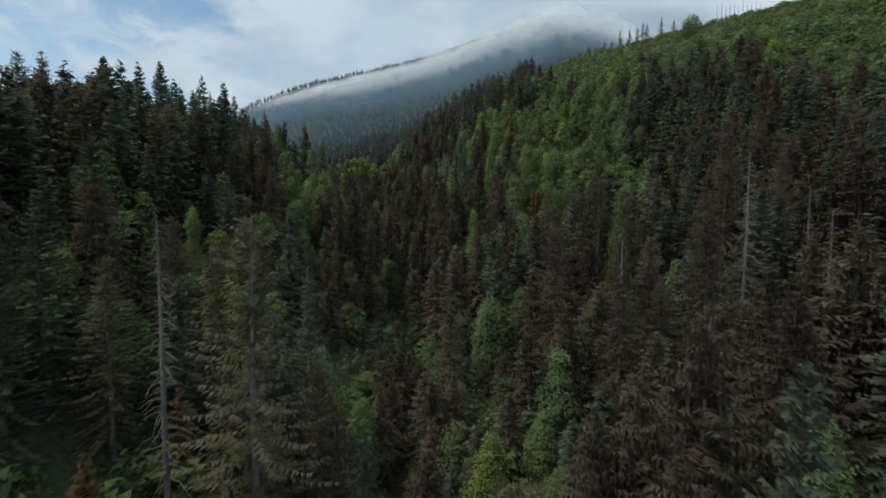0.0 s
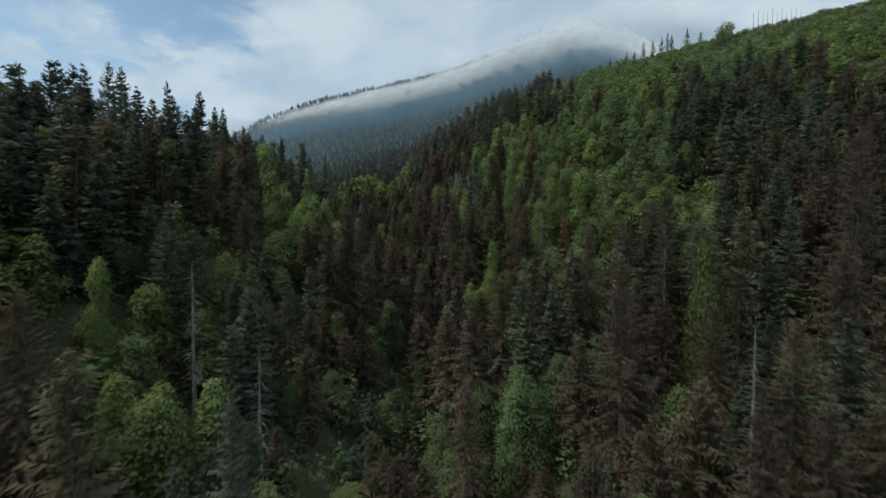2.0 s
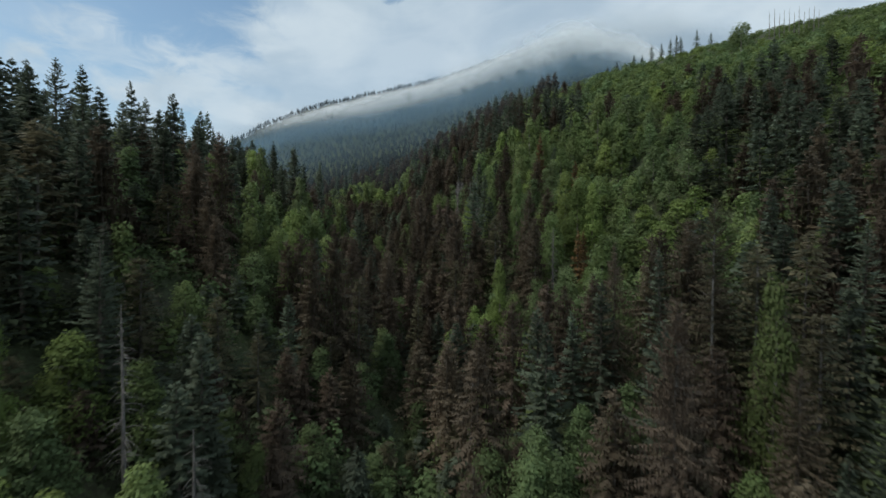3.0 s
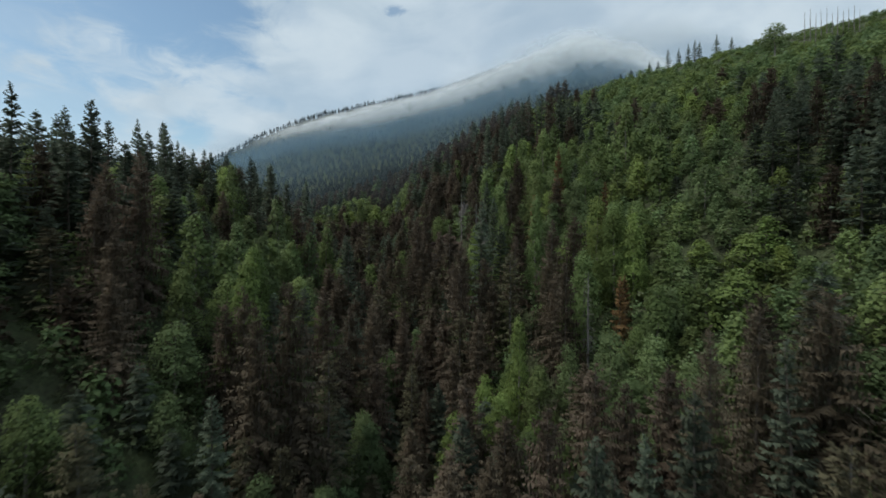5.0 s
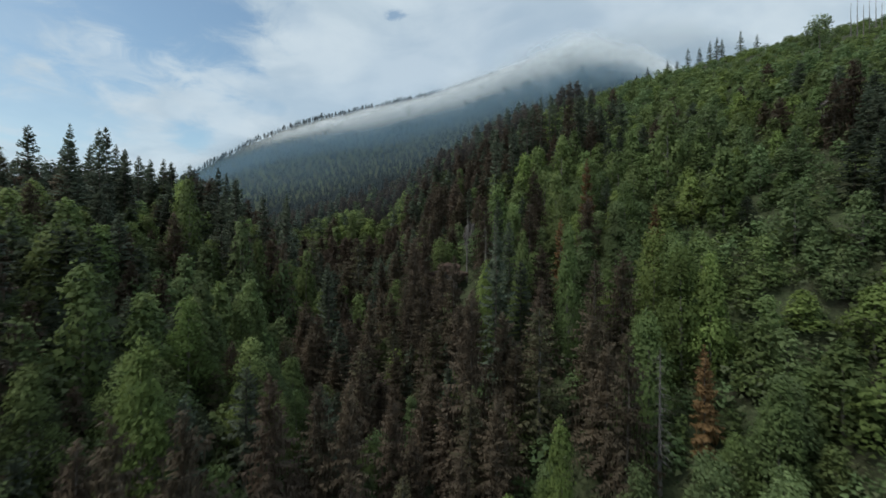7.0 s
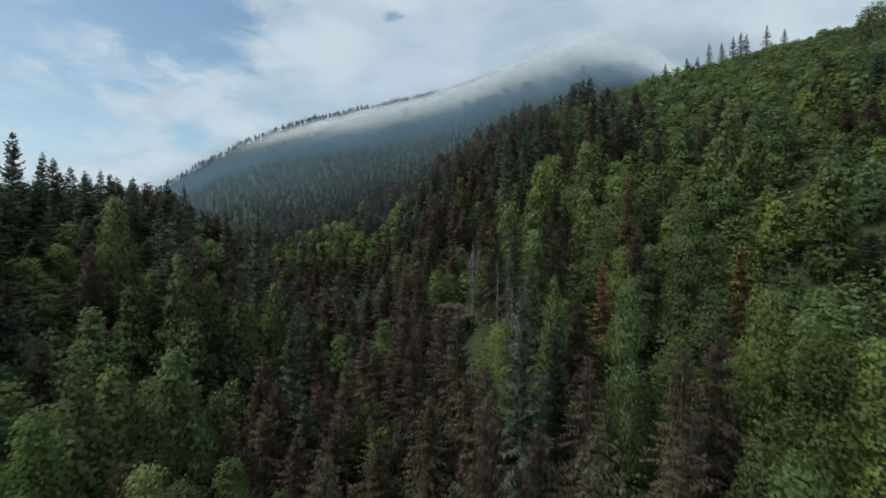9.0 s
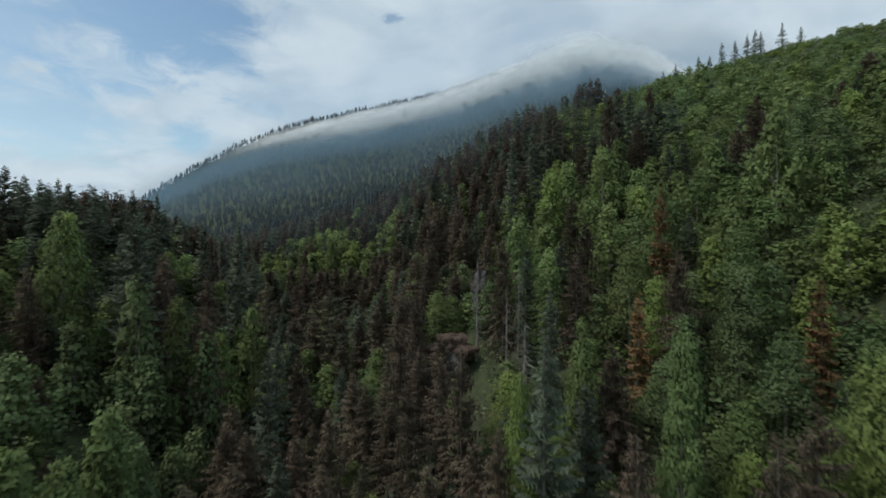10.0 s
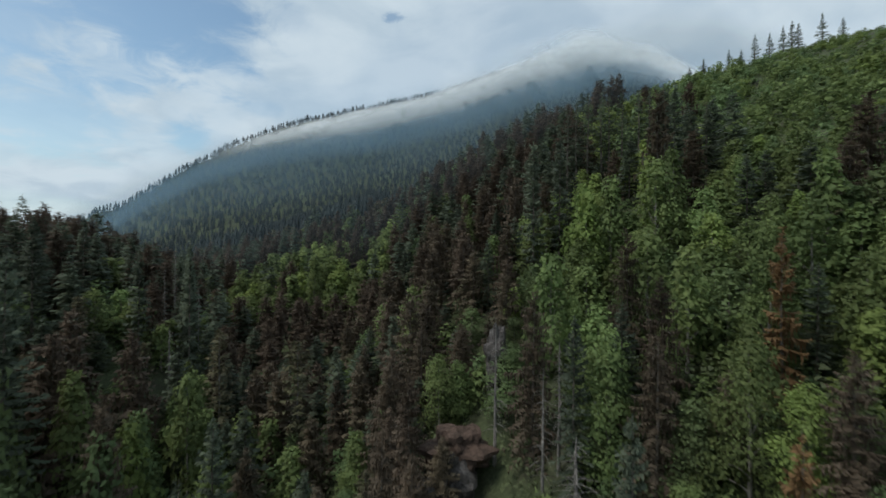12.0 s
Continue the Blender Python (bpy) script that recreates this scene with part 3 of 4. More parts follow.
HEROES["dead bank"] = [(-52, 137, 78, 1.1), (-57.5, 141, 86, 1.1), (-47.5, 130.5, 72, 1), (-61, 147, 90, 1)]
HEROES["lone"] = [(167.1, 324, 194, 1.1)]
HEROES["beech 24"] = [(12.6, 288.9, 112.8, 1)]
HEROES["lime"] = [(10.5, 160, 62.5, 0.6), (39, 178, 85, 0.95), (33, 186, 89, 0.9), (-38.1, 150, 74.9, 1), (-44.1, 82.4, 61.8, 0.5), (6.5, 60.4, 31.7, 1), (49.3, 155.1, 73.1, 1.1), (-48.5, 177.1, 76.7, 1), (4.2, 221.2, 78.2, 0.8), (44.8, 209.8, 95.9, 1), (61, 215, 106.2, 1), (34.4, 308.7, 129.5, 1), (-56.4, 245.1, 80.6, 1.1), (53.4, 314.3, 142.3, 1), (29.3, 290.9, 121.8, 1)]
HEROES["rust"] = [(35, 172, 70, 0.9), (-27, 46.4, 42.4, 1.1), (-28.4, 35.5, 41.6, 1)]
HEROES["ridge"] = [(126, 440, 211.1, 1.7), (133.9, 440, 216.2, 1.7), (141.7, 440, 213.7, 1.7), (148, 440, 220.7, 1.7), (154.9, 440, 221.3, 1.7), (162.4, 440, 229.6, 1.7), (170.6, 440, 230.2, 1.7), (178, 440, 234, 1.7), (183, 440, 237.2, 1.7), (186.5, 440, 235.9, 1.7), (199.6, 440, 241.5, 1.7), (211.1, 440, 239, 1.7), (42.6, 330, 159.5, 1.7), (45, 330, 158.5, 1.7), (37.9, 330, 159.5, 1.7), (34.2, 330, 155.7, 1.7), (31.4, 330, 153.8, 1.7), (49.1, 330, 159.5, 1.7), (54.7, 330, 160.4, 1.7), (58.4, 330, 161.3, 1.7)]
HEROES["polesnag"] = [(190.5, 335, 207, 0.6), (193.5, 335, 208.8, 0.6), (196.5, 335, 205.8, 0.6), (199.4, 335, 208.1, 0.6), (202.4, 335, 209.3, 0.6), (205.4, 335, 206.6, 0.6), (208.3, 335, 209.9, 0.6), (211.3, 335, 207.4, 0.6), (214.3, 335, 208.9, 0.6), (217.2, 335, 210.1, 0.6), (220.2, 335, 208.2, 0.6)]
HEROES["spruce more"] = [(-99.1, 139.6, 106.8, 1), (-87, 147, 107.6, 1), (-67.8, 233.8, 104.6, 1), (-69.7, 238, 105.6, 1), (47, 293.9, 148.6, 1), (34.4, 78.7, 56.1, 1), (55.8, 106.4, 71.1, 1), (60.2, 202.9, 96.3, 1), (-91.3, 202.7, 109.2, 1), (5.2, 195.1, 88.6, 1), (15.9, 235.8, 100, 1), (-76.3, 242.4, 99.4, 1), (-76.2, 295.6, 104.2, 1)]
HEROES["dead more"] = [(37.4, 65.9, 63.6, 1), (25.2, 65.4, 51.7, 1), (21.1, 87.4, 61.9, 1), (1.3, 90.9, 43.5, 1), (-95.6, 197.4, 98.8, 1), (20.6, 235.1, 103.7, 1), (-0.7, 181.1, 76.6, 1), (31.1, 65.9, 51.5, 1), (56.7, 94.5, 80.2, 1), (21.5, 182.6, 82.9, 1), (4.4, 268, 101.6, 1), (-80.2, 224.2, 94.1, 1), (29.2, 215.8, 97.8, 1), (-37.5, 243.4, 68.3, 1), (-7.8, 240.3, 79.8, 1), (40.2, 281.7, 143.2, 1), (-15.2, 232, 83.4, 1), (-11.8, 237.8, 78.7, 1), (-37.6, 64.8, 60, 1), (46.2, 71, 56.5, 0.8), (-61, 207, 69, 0.8)]
HEROES["beech more"] = [(36.3, 183.9, 87, 1), (59.4, 239.7, 126, 1), (26.7, 272.6, 123, 1), (40.9, 276.1, 130.5, 1), (26.6, 240.1, 108.7, 1), (-54.4, 257.5, 85.6, 1), (-62.1, 359.1, 105.3, 1), (-101.5, 204.9, 101, 1), (-77.8, 186.6, 94.9, 1), (-53.5, 160.8, 83.5, 1), (-53.6, 173.1, 77.5, 1), (45.4, 229.6, 109.1, 1), (69.4, 205.1, 102.4, 1), (25.8, 170.9, 76.5, 1), (35.2, 155.7, 69.8, 1), (35.2, 270.2, 127, 1), (51.8, 247.7, 123.9, 1), (38.3, 215.2, 102.5, 1), (12.9, 231.9, 98.4, 1), (45.8, 194.4, 89, 1), (-77.1, 285.3, 89, 1), (24.9, 249.5, 110.9, 1)]
HEROES["beech again"] = [(52.5, 309.7, 140.5, 1), (46.4, 243.4, 115.6, 1), (35.3, 236.5, 111.5, 1), (10.5, 255.2, 107.8, 1), (57.3, 207, 109, 1), (24.7, 223.2, 100.2, 0.95), (19.3, 193.6, 90.5, 0.72), (35.8, 94.9, 66, 0.62), (12, 206.5, 90, 0.7)]
HEROES["snag more"] = [(-36.6, 89.8, 61, 1), (-23.1, 79.9, 51.9, 1), (26.4, 68.6, 56.7, 1), (-71.7, 279.8, 88.7, 1), (-34.6, 391.6, 122.5, 1), (25, 164.3, 71.2, 1), (0.1, 245, 96.6, 1), (-25.2, 41, 60.5, 1)]
HEROES["maple more"] = [(-14.4, 118.4, 30.4, 1), (-57.8, 248.7, 80.2, 1), (12.3, 98.2, 41.7, 1), (-16.4, 150.6, 45.6, 1), (25.7, 152.8, 61.6, 1), (-70.9, 223.5, 85.4, 1), (-63.7, 229.3, 94.3, 1), (33.3, 207.2, 96.3, 1), (-57.3, 215.4, 74, 1), (-50.3, 209.2, 70, 1), (-61, 228, 79.2, 1), (-46.7, 203.7, 66, 1), (-64.7, 225.5, 77, 1), (-68.3, 209.7, 83, 1)]
HEROES["lime more"] = [(67.6, 175.9, 83.7, 1), (-89.4, 243.1, 106.8, 1), (-54.9, 190.6, 75.4, 1), (58.1, 208.5, 106.7, 1), (35.7, 180.7, 85, 1), (54.4, 178.5, 78.6, 1), (61.4, 172.9, 79.9, 1), (21.5, 272.3, 119.6, 1), (23.4, 283.5, 123.5, 1), (36.5, 277, 129.3, 1), (3.6, 204.3, 82.5, 0.55)]
HEROES["olive more"] = [(-32.2, 114, 52.9, 1), (-22.8, 146.5, 58.5, 1)]
HEROES["rust more"] = [(31.9, 166, 70.1, 1), (40.1, 202.5, 94.4, 1), (33.1, 230.6, 109.3, 1), (21.8, 212.1, 92, 1)]


def kind_at(rng, x, y):
    """Which tree stands where: patches of dead spruce, living spruce and broadleaf."""
    n = noise.noise(Vector((x * 0.03, y * 0.03, 1.3)))
    d = x + 9 + max(0.0, min(30.0, (y - 170) * 0.4))
    p = {"spruce": 0.3, "olive": 0.1, "dead": 0.3, "beech": 0.15, "maple": 0.1, "lime": 0.05}
    if 345 < y < 412 and -102 < x < -32:
        p = {"spruce": 0.12, "dead": 0.08, "beech": 0.5, "lime": 0.3}
    elif y > 262 and x < 34 + 0.10 * (y - 262) and x > -40:
        p = {"spruce": 0.42, "dead": 0.44, "beech": 0.08, "maple": 0.06}
    elif d > 22 and (y > 138 or d > 75):
        p = {"spruce": 0.03, "olive": 0.01, "dead": 0.07, "beech": 0.46, "maple": 0.29, "lime": 0.14}
        if x > 75 and y < 225:
            p = {"spruce": 0.42, "dead": 0.24, "beech": 0.20, "maple": 0.10, "lime": 0.04}
    elif d > 30:
        p = {"spruce": 0.27, "olive": 0.14, "dead": 0.42, "beech": 0.07, "maple": 0.08, "lime": 0.02}
    elif d > -25:
        p = {"spruce": 0.16, "olive": 0.07, "dead": 0.55, "beech": 0.07, "maple": 0.11, "lime": 0.02, "snag": 0.02}
    elif y < 115:
        p = {"spruce": 0.42, "olive": 0.24, "dead": 0.14, "beech": 0.09, "maple": 0.08, "lime": 0.03}
    elif y < 270:
        p = {"spruce": 0.12, "olive": 0.07, "dead": 0.36, "beech": 0.27, "maple": 0.13, "lime": 0.05} if d > -82 else {"spruce": 0.46, "olive": 0.06, "dead": 0.20, "beech": 0.19, "maple": 0.09}
    elif y < 460:
        p = {"spruce": 0.40, "dead": 0.44, "beech": 0.09, "maple": 0.07}
    keys = list(p)
    w = np.array([p[k] for k in keys])
    broad = np.array([k in ("beech", "maple", "lime") for k in keys])
    w = w * np.where(broad, math.exp(1.2 * n), math.exp(-1.2 * n))
    return keys[int(rng.choice(len(keys), p=w / w.sum()))]


SIZES = {"spruce": (17, 28), "olive": (19, 28), "dead": (16, 27), "beech": (10, 16), "maple": (9, 15), "lime": (9, 15), "snag": (14, 22)}
seed = 0
for key, some in HEROES.items():
    kind = key.split()[0]
    for x, y, top, width in some:
        height = max(6.0, top - float(land(x, y)))
        usual = {"beech": 15.0, "maple": 15.0, "lime": 15.0, "rust": 14.0, "ridge": 14.0}.get(kind, 26.0)
        broad = kind in ("beech", "maple", "lime")
        fine = (2 if abs(x + 3) < 46 and y < 240 else 1) if broad else (3 if y < 128 else 2 if y < 265 else 1)
        plant(kind, fine, x, y, height, width * (usual / height) ** (0.85 if broad else 0.6), seed)
        seed += 1

rng = np.random.default_rng(7)
hero_xy = np.array([(x, y) for some in HEROES.values() for x, y, _, _ in some], float)
counts, stuff = {}, {}
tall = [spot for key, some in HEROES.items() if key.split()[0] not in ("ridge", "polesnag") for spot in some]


def shrubby(x, y):
    """The upper right flank, where the trees give way to thicket."""
    return x > 118 + 0.0 * y or (x > 78 and y > 285)


NEAR_KINDS = [(x, y, top - float(land(x, y)), key.split()[0]) for key, some in HEROES.items() if key.split()[0] not in ("ridge", "polesnag", "snag", "rust", "lone") for x, y, top, _ in some]
near_xy = np.array([spot[:2] for spot in NEAR_KINDS])


def neighbours(x, y, reach=16.0):
    """The trees that stand out round a spot, nearest first."""
    away = np.hypot(*(near_xy - (x, y)).T)
    return [(away[k], *NEAR_KINDS[k][2:]) for k in np.argsort(away)[:4] if away[k] < reach]


spots = []
for gy0 in np.arange(12, 470, 7.2):
    for gx0 in np.arange(-190, 290, 7.2):
        x, y = gx0 + rng.uniform(-2.6, 2.6), gy0 + rng.uniform(-2.6, 2.6)
        if abs(x) > 62 + 0.98 * y or (shrubby(x, y) and rng.random() < 0.93) or np.min(np.hypot(*(hero_xy - (x, y)).T)) < 3.6:
            continue
        far = max(abs(x + 5) - 15, 0) + 0.8 * max(0, y - 235)
        spots.append((far, x, y))
spots.sort()


shrub_forms = [broad_crown(np.random.default_rng(500 + i), 1.0, 0.46, 12, 240, 0.072, 0.0, 0.5)[0][0].reshape(-1, 3, 6) for i in range(6)]


def add_stuff(key, form, x, y, z, height, width, turn):
    c, s = math.cos(turn), math.sin(turn)
    p = form * [height * width, height * width, height, 1, 1, 1]
    pts = np.stack([p[..., 0] * c - p[..., 1] * s + x, p[..., 0] * s + p[..., 1] * c + y, p[..., 2] + z, p[..., 3] * c - p[..., 4] * s, p[..., 3] * s + p[..., 4] * c, p[..., 5]], -1)
    stuff.setdefault(key, []).append(pts)


for i, (far, x, y) in enumerate(spots):
    kind = kind_at(rng, x, y)
    beside = neighbours(x, y)
    if beside and rng.random() < 0.62:
        kind = beside[int(rng.integers(0, len(beside)))][2]
        if kind == "dead" and rng.random() < 0.3:
            kind = ("spruce", "maple", "olive")[int(rng.integers(0, 3))]
    if kind == "spruce" and y > 205 and -80 < x < 8 and rng.random() < 0.55:
        kind = "dead"
    lo, hi = SIZES[kind]
    height = lo + (hi - lo) * rng.beta(2, 2)
    if beside:
        # about as high as the canopy round it, a little lower
        weight = np.array([1 / (3 + b[0]) for b in beside])
        height = min(height, float(np.dot(weight, [b[1] for b in beside]) / weight.sum()) * rng.uniform(0.78, 1.0))
    if kind in ("beech", "maple", "lime") and x > 75:
        height *= 0.75
    if shrubby(x, y):
        kind, height = ("beech" if rng.random() < 0.6 else "maple"), rng.uniform(5, 9)
        if x > 140 and y > 285:
            continue
        lo = 5
    if x > 85 and y > 235 and kind in ("spruce", "olive", "dead"):
        height *= 0.5
    if x < -78 and y > 190:
        height *= 0.82
    elif -105 < x < -28 and 282 < y < 352:
        height *= 0.6
    elif -85 < x < 10 and y > 265 and kind in ("spruce", "dead"):
        height *= 0.8
    if -14 < x < 3 and 224 < y < 256 and (kind != "maple" or y > 238):
        continue
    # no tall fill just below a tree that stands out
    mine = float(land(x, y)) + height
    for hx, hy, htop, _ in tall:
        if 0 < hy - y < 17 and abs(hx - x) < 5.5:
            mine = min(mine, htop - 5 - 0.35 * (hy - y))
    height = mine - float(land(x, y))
    if height < 6:
        add_stuff("maple shrub", shrub_forms[i % 6], x, y, float(land(x, y)) - 0.4, rng.uniform(3.5, 6), rng.uniform(1.1, 1.5), i)
        continue
    if height < 0.6 * lo and kind in ("spruce", "olive", "dead"):
        kind = "maple"
    width, turn = rng.uniform(0.88, 1.22) * (0.5 * (lo + hi) / height) ** 0.5 * (1.22 if kind == "dead" else 1.0), rng.uniform(0, 6.28)
    if counts.get(kind, 0) < 260 and far < 110:
        counts[kind] = counts.get(kind, 0) + 1
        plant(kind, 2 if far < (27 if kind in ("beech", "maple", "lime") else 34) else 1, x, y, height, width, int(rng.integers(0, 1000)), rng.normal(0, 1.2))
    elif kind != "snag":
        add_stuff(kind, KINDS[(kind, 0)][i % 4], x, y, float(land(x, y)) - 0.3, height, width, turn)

# thicket of young broadleaf on the upper right flank
for y0 in np.arange(150, 520, 6.0):
    for x0 in np.arange(76, 330, 6.0):
        x, y = x0 + rng.uniform(-3, 3), y0 + rng.uniform(-3, 3)
        if not shrubby(x, y) or x > 58 + 0.98 * y:
            continue
        pick = noise.noise(Vector((x * 0.035, y * 0.035, 7.7))) + rng.normal(0, 0.25)
        key = "beech shrub" if pick > -0.05 else ("maple shrub" if pick > -0.4 else "lime shrub")
        tall_here = 0.45 if x > 140 and y > 285 else 1.0
        add_stuff(key, shrub_forms[int(rng.integers(0, 6))], x, y, float(land(x, y)) - 0.4, (4.2 + 6.0 * rng.random() ** 2) * tall_here, rng.uniform(1.2, 1.6) / tall_here**0.6, rng.uniform(0, 6.28))

# young trees filling in under the broadleaf wood of the right flank
for y0 in np.arange(110, 290, 5.4):
    for x0 in np.arange(12, 118, 5.4):
        x, y = x0 + rng.uniform(-3, 3), y0 + rng.uniform(-3, 3)
        if shrubby(x, y) or x < 14 - 0.25 * (y - 200):
            continue
        key = "maple shrub" if rng.random() < 0.45 else "beech shrub"
        add_stuff(key, shrub_forms[int(rng.integers(0, 6))], x, y, float(land(x, y)) - 0.4, rng.uniform(3.2, 5.8), rng.uniform(1.1, 1.5), rng.uniform(0, 6.28))

# young spruces and saplings under the trees of the left bank and the gully
for y0 in np.arange(24, 300, 6.4):
    for x0 in np.arange(-125, 40, 6.4):
        x, y = x0 + rng.uniform(-3, 3), y0 + rng.uniform(-3, 3)
        if abs(x) > 55 + 0.98 * y or x > 30 - 0.1 * y or (-14 < x < 3 and 228 < y < 256) or np.min(np.hypot(*(hero_xy - (x, y)).T)) < 2.0:
            continue
        pick = rng.random()
        if pick < 0.55:
            key = "spruce" if pick < 0.27 else "dead" if pick < 0.42 else "olive"
            add_stuff(key, KINDS[(key, 0)][int(rng.integers(0, 4))], x, y, float(land(x, y)) - 0.3, rng.uniform(6, 11), rng.uniform(1.2, 1.6), rng.uniform(0, 6.28))
        else:
            add_stuff("maple shrub" if pick < 0.8 else "beech shrub", shrub_forms[int(rng.integers(0, 6))], x, y, float(land(x, y)) - 0.4, rng.uniform(4, 7.5), rng.uniform(1.1, 1.5), rng.uniform(0, 6.28))

# undergrowth between the trunks
under_forms = [broad_crown(np.random.default_rng(540 + i), 1.0, 0.75, 5, 80, 0.11, 0.0, 0.4)[0][0].reshape(-1, 3, 6) for i in range(6)]
for y0 in np.arange(14, 290, 4.6):
    for x0 in np.arange(-90, 122, 4.6):
        x, y = x0 + rng.uniform(-2, 2), y0 + rng.uniform(-2, 2)
        if (x < 4 - 0.2 * (y - 200) or y < 100) and rng.random() < 0.12:
            continue
        if abs(x) < 62 + 0.98 * y and not (-11 < x < 1 and 236 < y < 250):
            add_stuff("under", under_forms[int(rng.integers(0, 6))], x, y, float(land(x, y)) - 0.3, rng.uniform(1.6, 4.6), rng.uniform(0.9, 1.3), rng.uniform(0, 6.28))

# the far mountain and the spurs, clad in spruce
far_forms = [simple_spruce(np.random.default_rng(400 + i), 4, 5, 0.27) for i in range(5)]
farther_forms = [simple_spruce(np.random.default_rng(420 + i), 3, 5, 0.27) for i in range(5)]
for y0 in np.arange(440, 1400, 6.6):
    for x0 in np.arange(-640, 800, 6.6):
        x, y = x0 + rng.uniform(-5, 5), y0 + rng.uniform(-5, 5)
        if y < 470 and x > -190 or (y < 545 and x > 70) or not (-0.98 * (y - 130) < x < 0.62 * (y - 20)):
            continue
        if y > crest_line(x)[0] + 14:
            continue
        height = rng.uniform(7, 11) + (6 if y < 620 else 0)
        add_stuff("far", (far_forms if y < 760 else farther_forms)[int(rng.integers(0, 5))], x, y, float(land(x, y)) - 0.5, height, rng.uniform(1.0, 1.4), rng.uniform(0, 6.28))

for x0 in np.arange(-600, 620, 2.6):
    x = x0 + rng.uniform(-1.3, 1.3)
    y = float(crest_line(x)[0]) + rng.uniform(-7, 5)
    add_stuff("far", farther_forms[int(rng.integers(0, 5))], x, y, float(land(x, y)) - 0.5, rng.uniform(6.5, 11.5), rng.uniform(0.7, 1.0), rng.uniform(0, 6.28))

STUFF = {
    "spruce": ("spruce_woods", M_SPRUCE, "dark green spruce wood covering the upper valley"), "dead": ("dead_spruce_woods", M_DEAD, "stand of dead brown spruces in the upper valley"),
    "olive": ("thinning_spruce_woods", M_OLIVE, "thinning olive spruces in the upper valley"), "beech": ("beech_woods", M_LEAF, "green beech wood on the open slope"),
    "maple": ("maple_woods", M_LEAF_BLUE, "cool-green maple wood on the slope"), "lime": ("lime_woods", M_LEAF_YELLOW, "yellow-green broadleaf wood on the slope"),
    "beech shrub": ("beech_thicket", M_LEAF, "dense green thicket of young beech below the ridge"), "maple shrub": ("maple_thicket", M_LEAF_BLUE, "dense cool-green thicket of young maple below the ridge"),
    "lime shrub": ("lime_thicket", M_LEAF_YELLOW, "yellow-green thicket of young trees below the ridge"), "under": ("undergrowth", M_UNDER, "low leafy undergrowth covering the forest floor"), "far": ("mountain_woods", M_FAR_HAZED, "dark spruce forest covering the far mountain, coloured bluer for distance haze")}
for key, some in stuff.items():
    name, mat, label = STUFF[key]
    tagged(new(name, tri_mesh(name, *loose(np.concatenate(some)), mat)), label, "undergrowth" if key == "under" else "woods", kind="stuff")


# ---- cloud lying on the mountain ----
def mist_haze_material(name, colour, dense, lo, hi, ends, scale, gap, seed):
    """Thin cloud, and the tinted haze sheets: clear where the noise is low and towards every edge of the bank."""
    m, nodes, links = material(name)
    uv = nodes.new("ShaderNodeTexCoord")
    sep = nodes.new("ShaderNodeSeparateXYZ")
    links.new(uv.outputs["UV"], sep.inputs[0])
    shift = nodes.new("ShaderNodeMapping")
    shift.inputs["Location"].default_value = (seed * 37.0, seed * 11.0, seed * 5.0)
    shift.inputs["Scale"].default_value = (scale, scale, scale * 1.2)
    links.new(uv.outputs["Object"], shift.inputs["Vector"])
    n = nodes.new("ShaderNodeTexNoise")
    n.inputs["Scale"].default_value, n.inputs["Detail"].default_value, n.inputs["Roughness"].default_value, n.inputs["Distortion"].default_value = 1.0, 5.0, 0.48, 0.4
    links.new(shift.outputs[0], n.inputs["Vector"])

    def span(value, at0, at1):
        r = nodes.new("ShaderNodeMapRange")
        r.interpolation_type = "SMOOTHSTEP"
        r.inputs["From Min"].default_value, r.inputs["From Max"].default_value = at0, at1
        links.new(value, r.inputs["Value"])
        return r.outputs["Result"]

    def op(kind, p, q):
        k = nodes.new("ShaderNodeMath")
        k.operation = kind
        for slot, v in enumerate((p, q)):
            if isinstance(v, (int, float)):
                k.inputs[slot].default_value = v
            else:
                links.new(v, k.inputs[slot])
        return k.outputs[0]

    ragged = op("ADD", sep.outputs[1], op("MULTIPLY", op("SUBTRACT", n.outputs["Fac"], 0.5), gap))
    body = op("MULTIPLY", span(ragged, lo[0], lo[1]), op("SUBTRACT", 1.0, span(ragged, hi[0], hi[1])))
    body = op("MULTIPLY", body, op("MULTIPLY", span(sep.outputs[0], ends[0], ends[1]), op("SUBTRACT", 1.0, span(sep.outputs[0], ends[2], ends[3]))))
    edge = op("MULTIPLY", span(sep.outputs[1], 0.0, 0.55), op("SUBTRACT", 1.0, span(sep.outputs[1], 0.68, 1.0)))
    opacity = op("MULTIPLY", op("MULTIPLY", body, edge), dense)
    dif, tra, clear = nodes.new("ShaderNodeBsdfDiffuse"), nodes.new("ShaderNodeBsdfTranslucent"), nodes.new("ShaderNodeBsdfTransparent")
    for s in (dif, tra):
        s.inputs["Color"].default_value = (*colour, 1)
    both, final = nodes.new("ShaderNodeMixShader"), nodes.new("ShaderNodeMixShader")
    both.inputs[0].default_value = 0.25
    links.new(dif.outputs[0], both.inputs[1])
    links.new(tra.outputs[0], both.inputs[2])
    links.new(opacity, final.inputs[0])
    links.new(clear.outputs[0], final.inputs[1])
    links.new(both.outputs[0], final.inputs[2])
    links.new(final.outputs[0], nodes.new("ShaderNodeOutputMaterial").inputs[0])
    return m


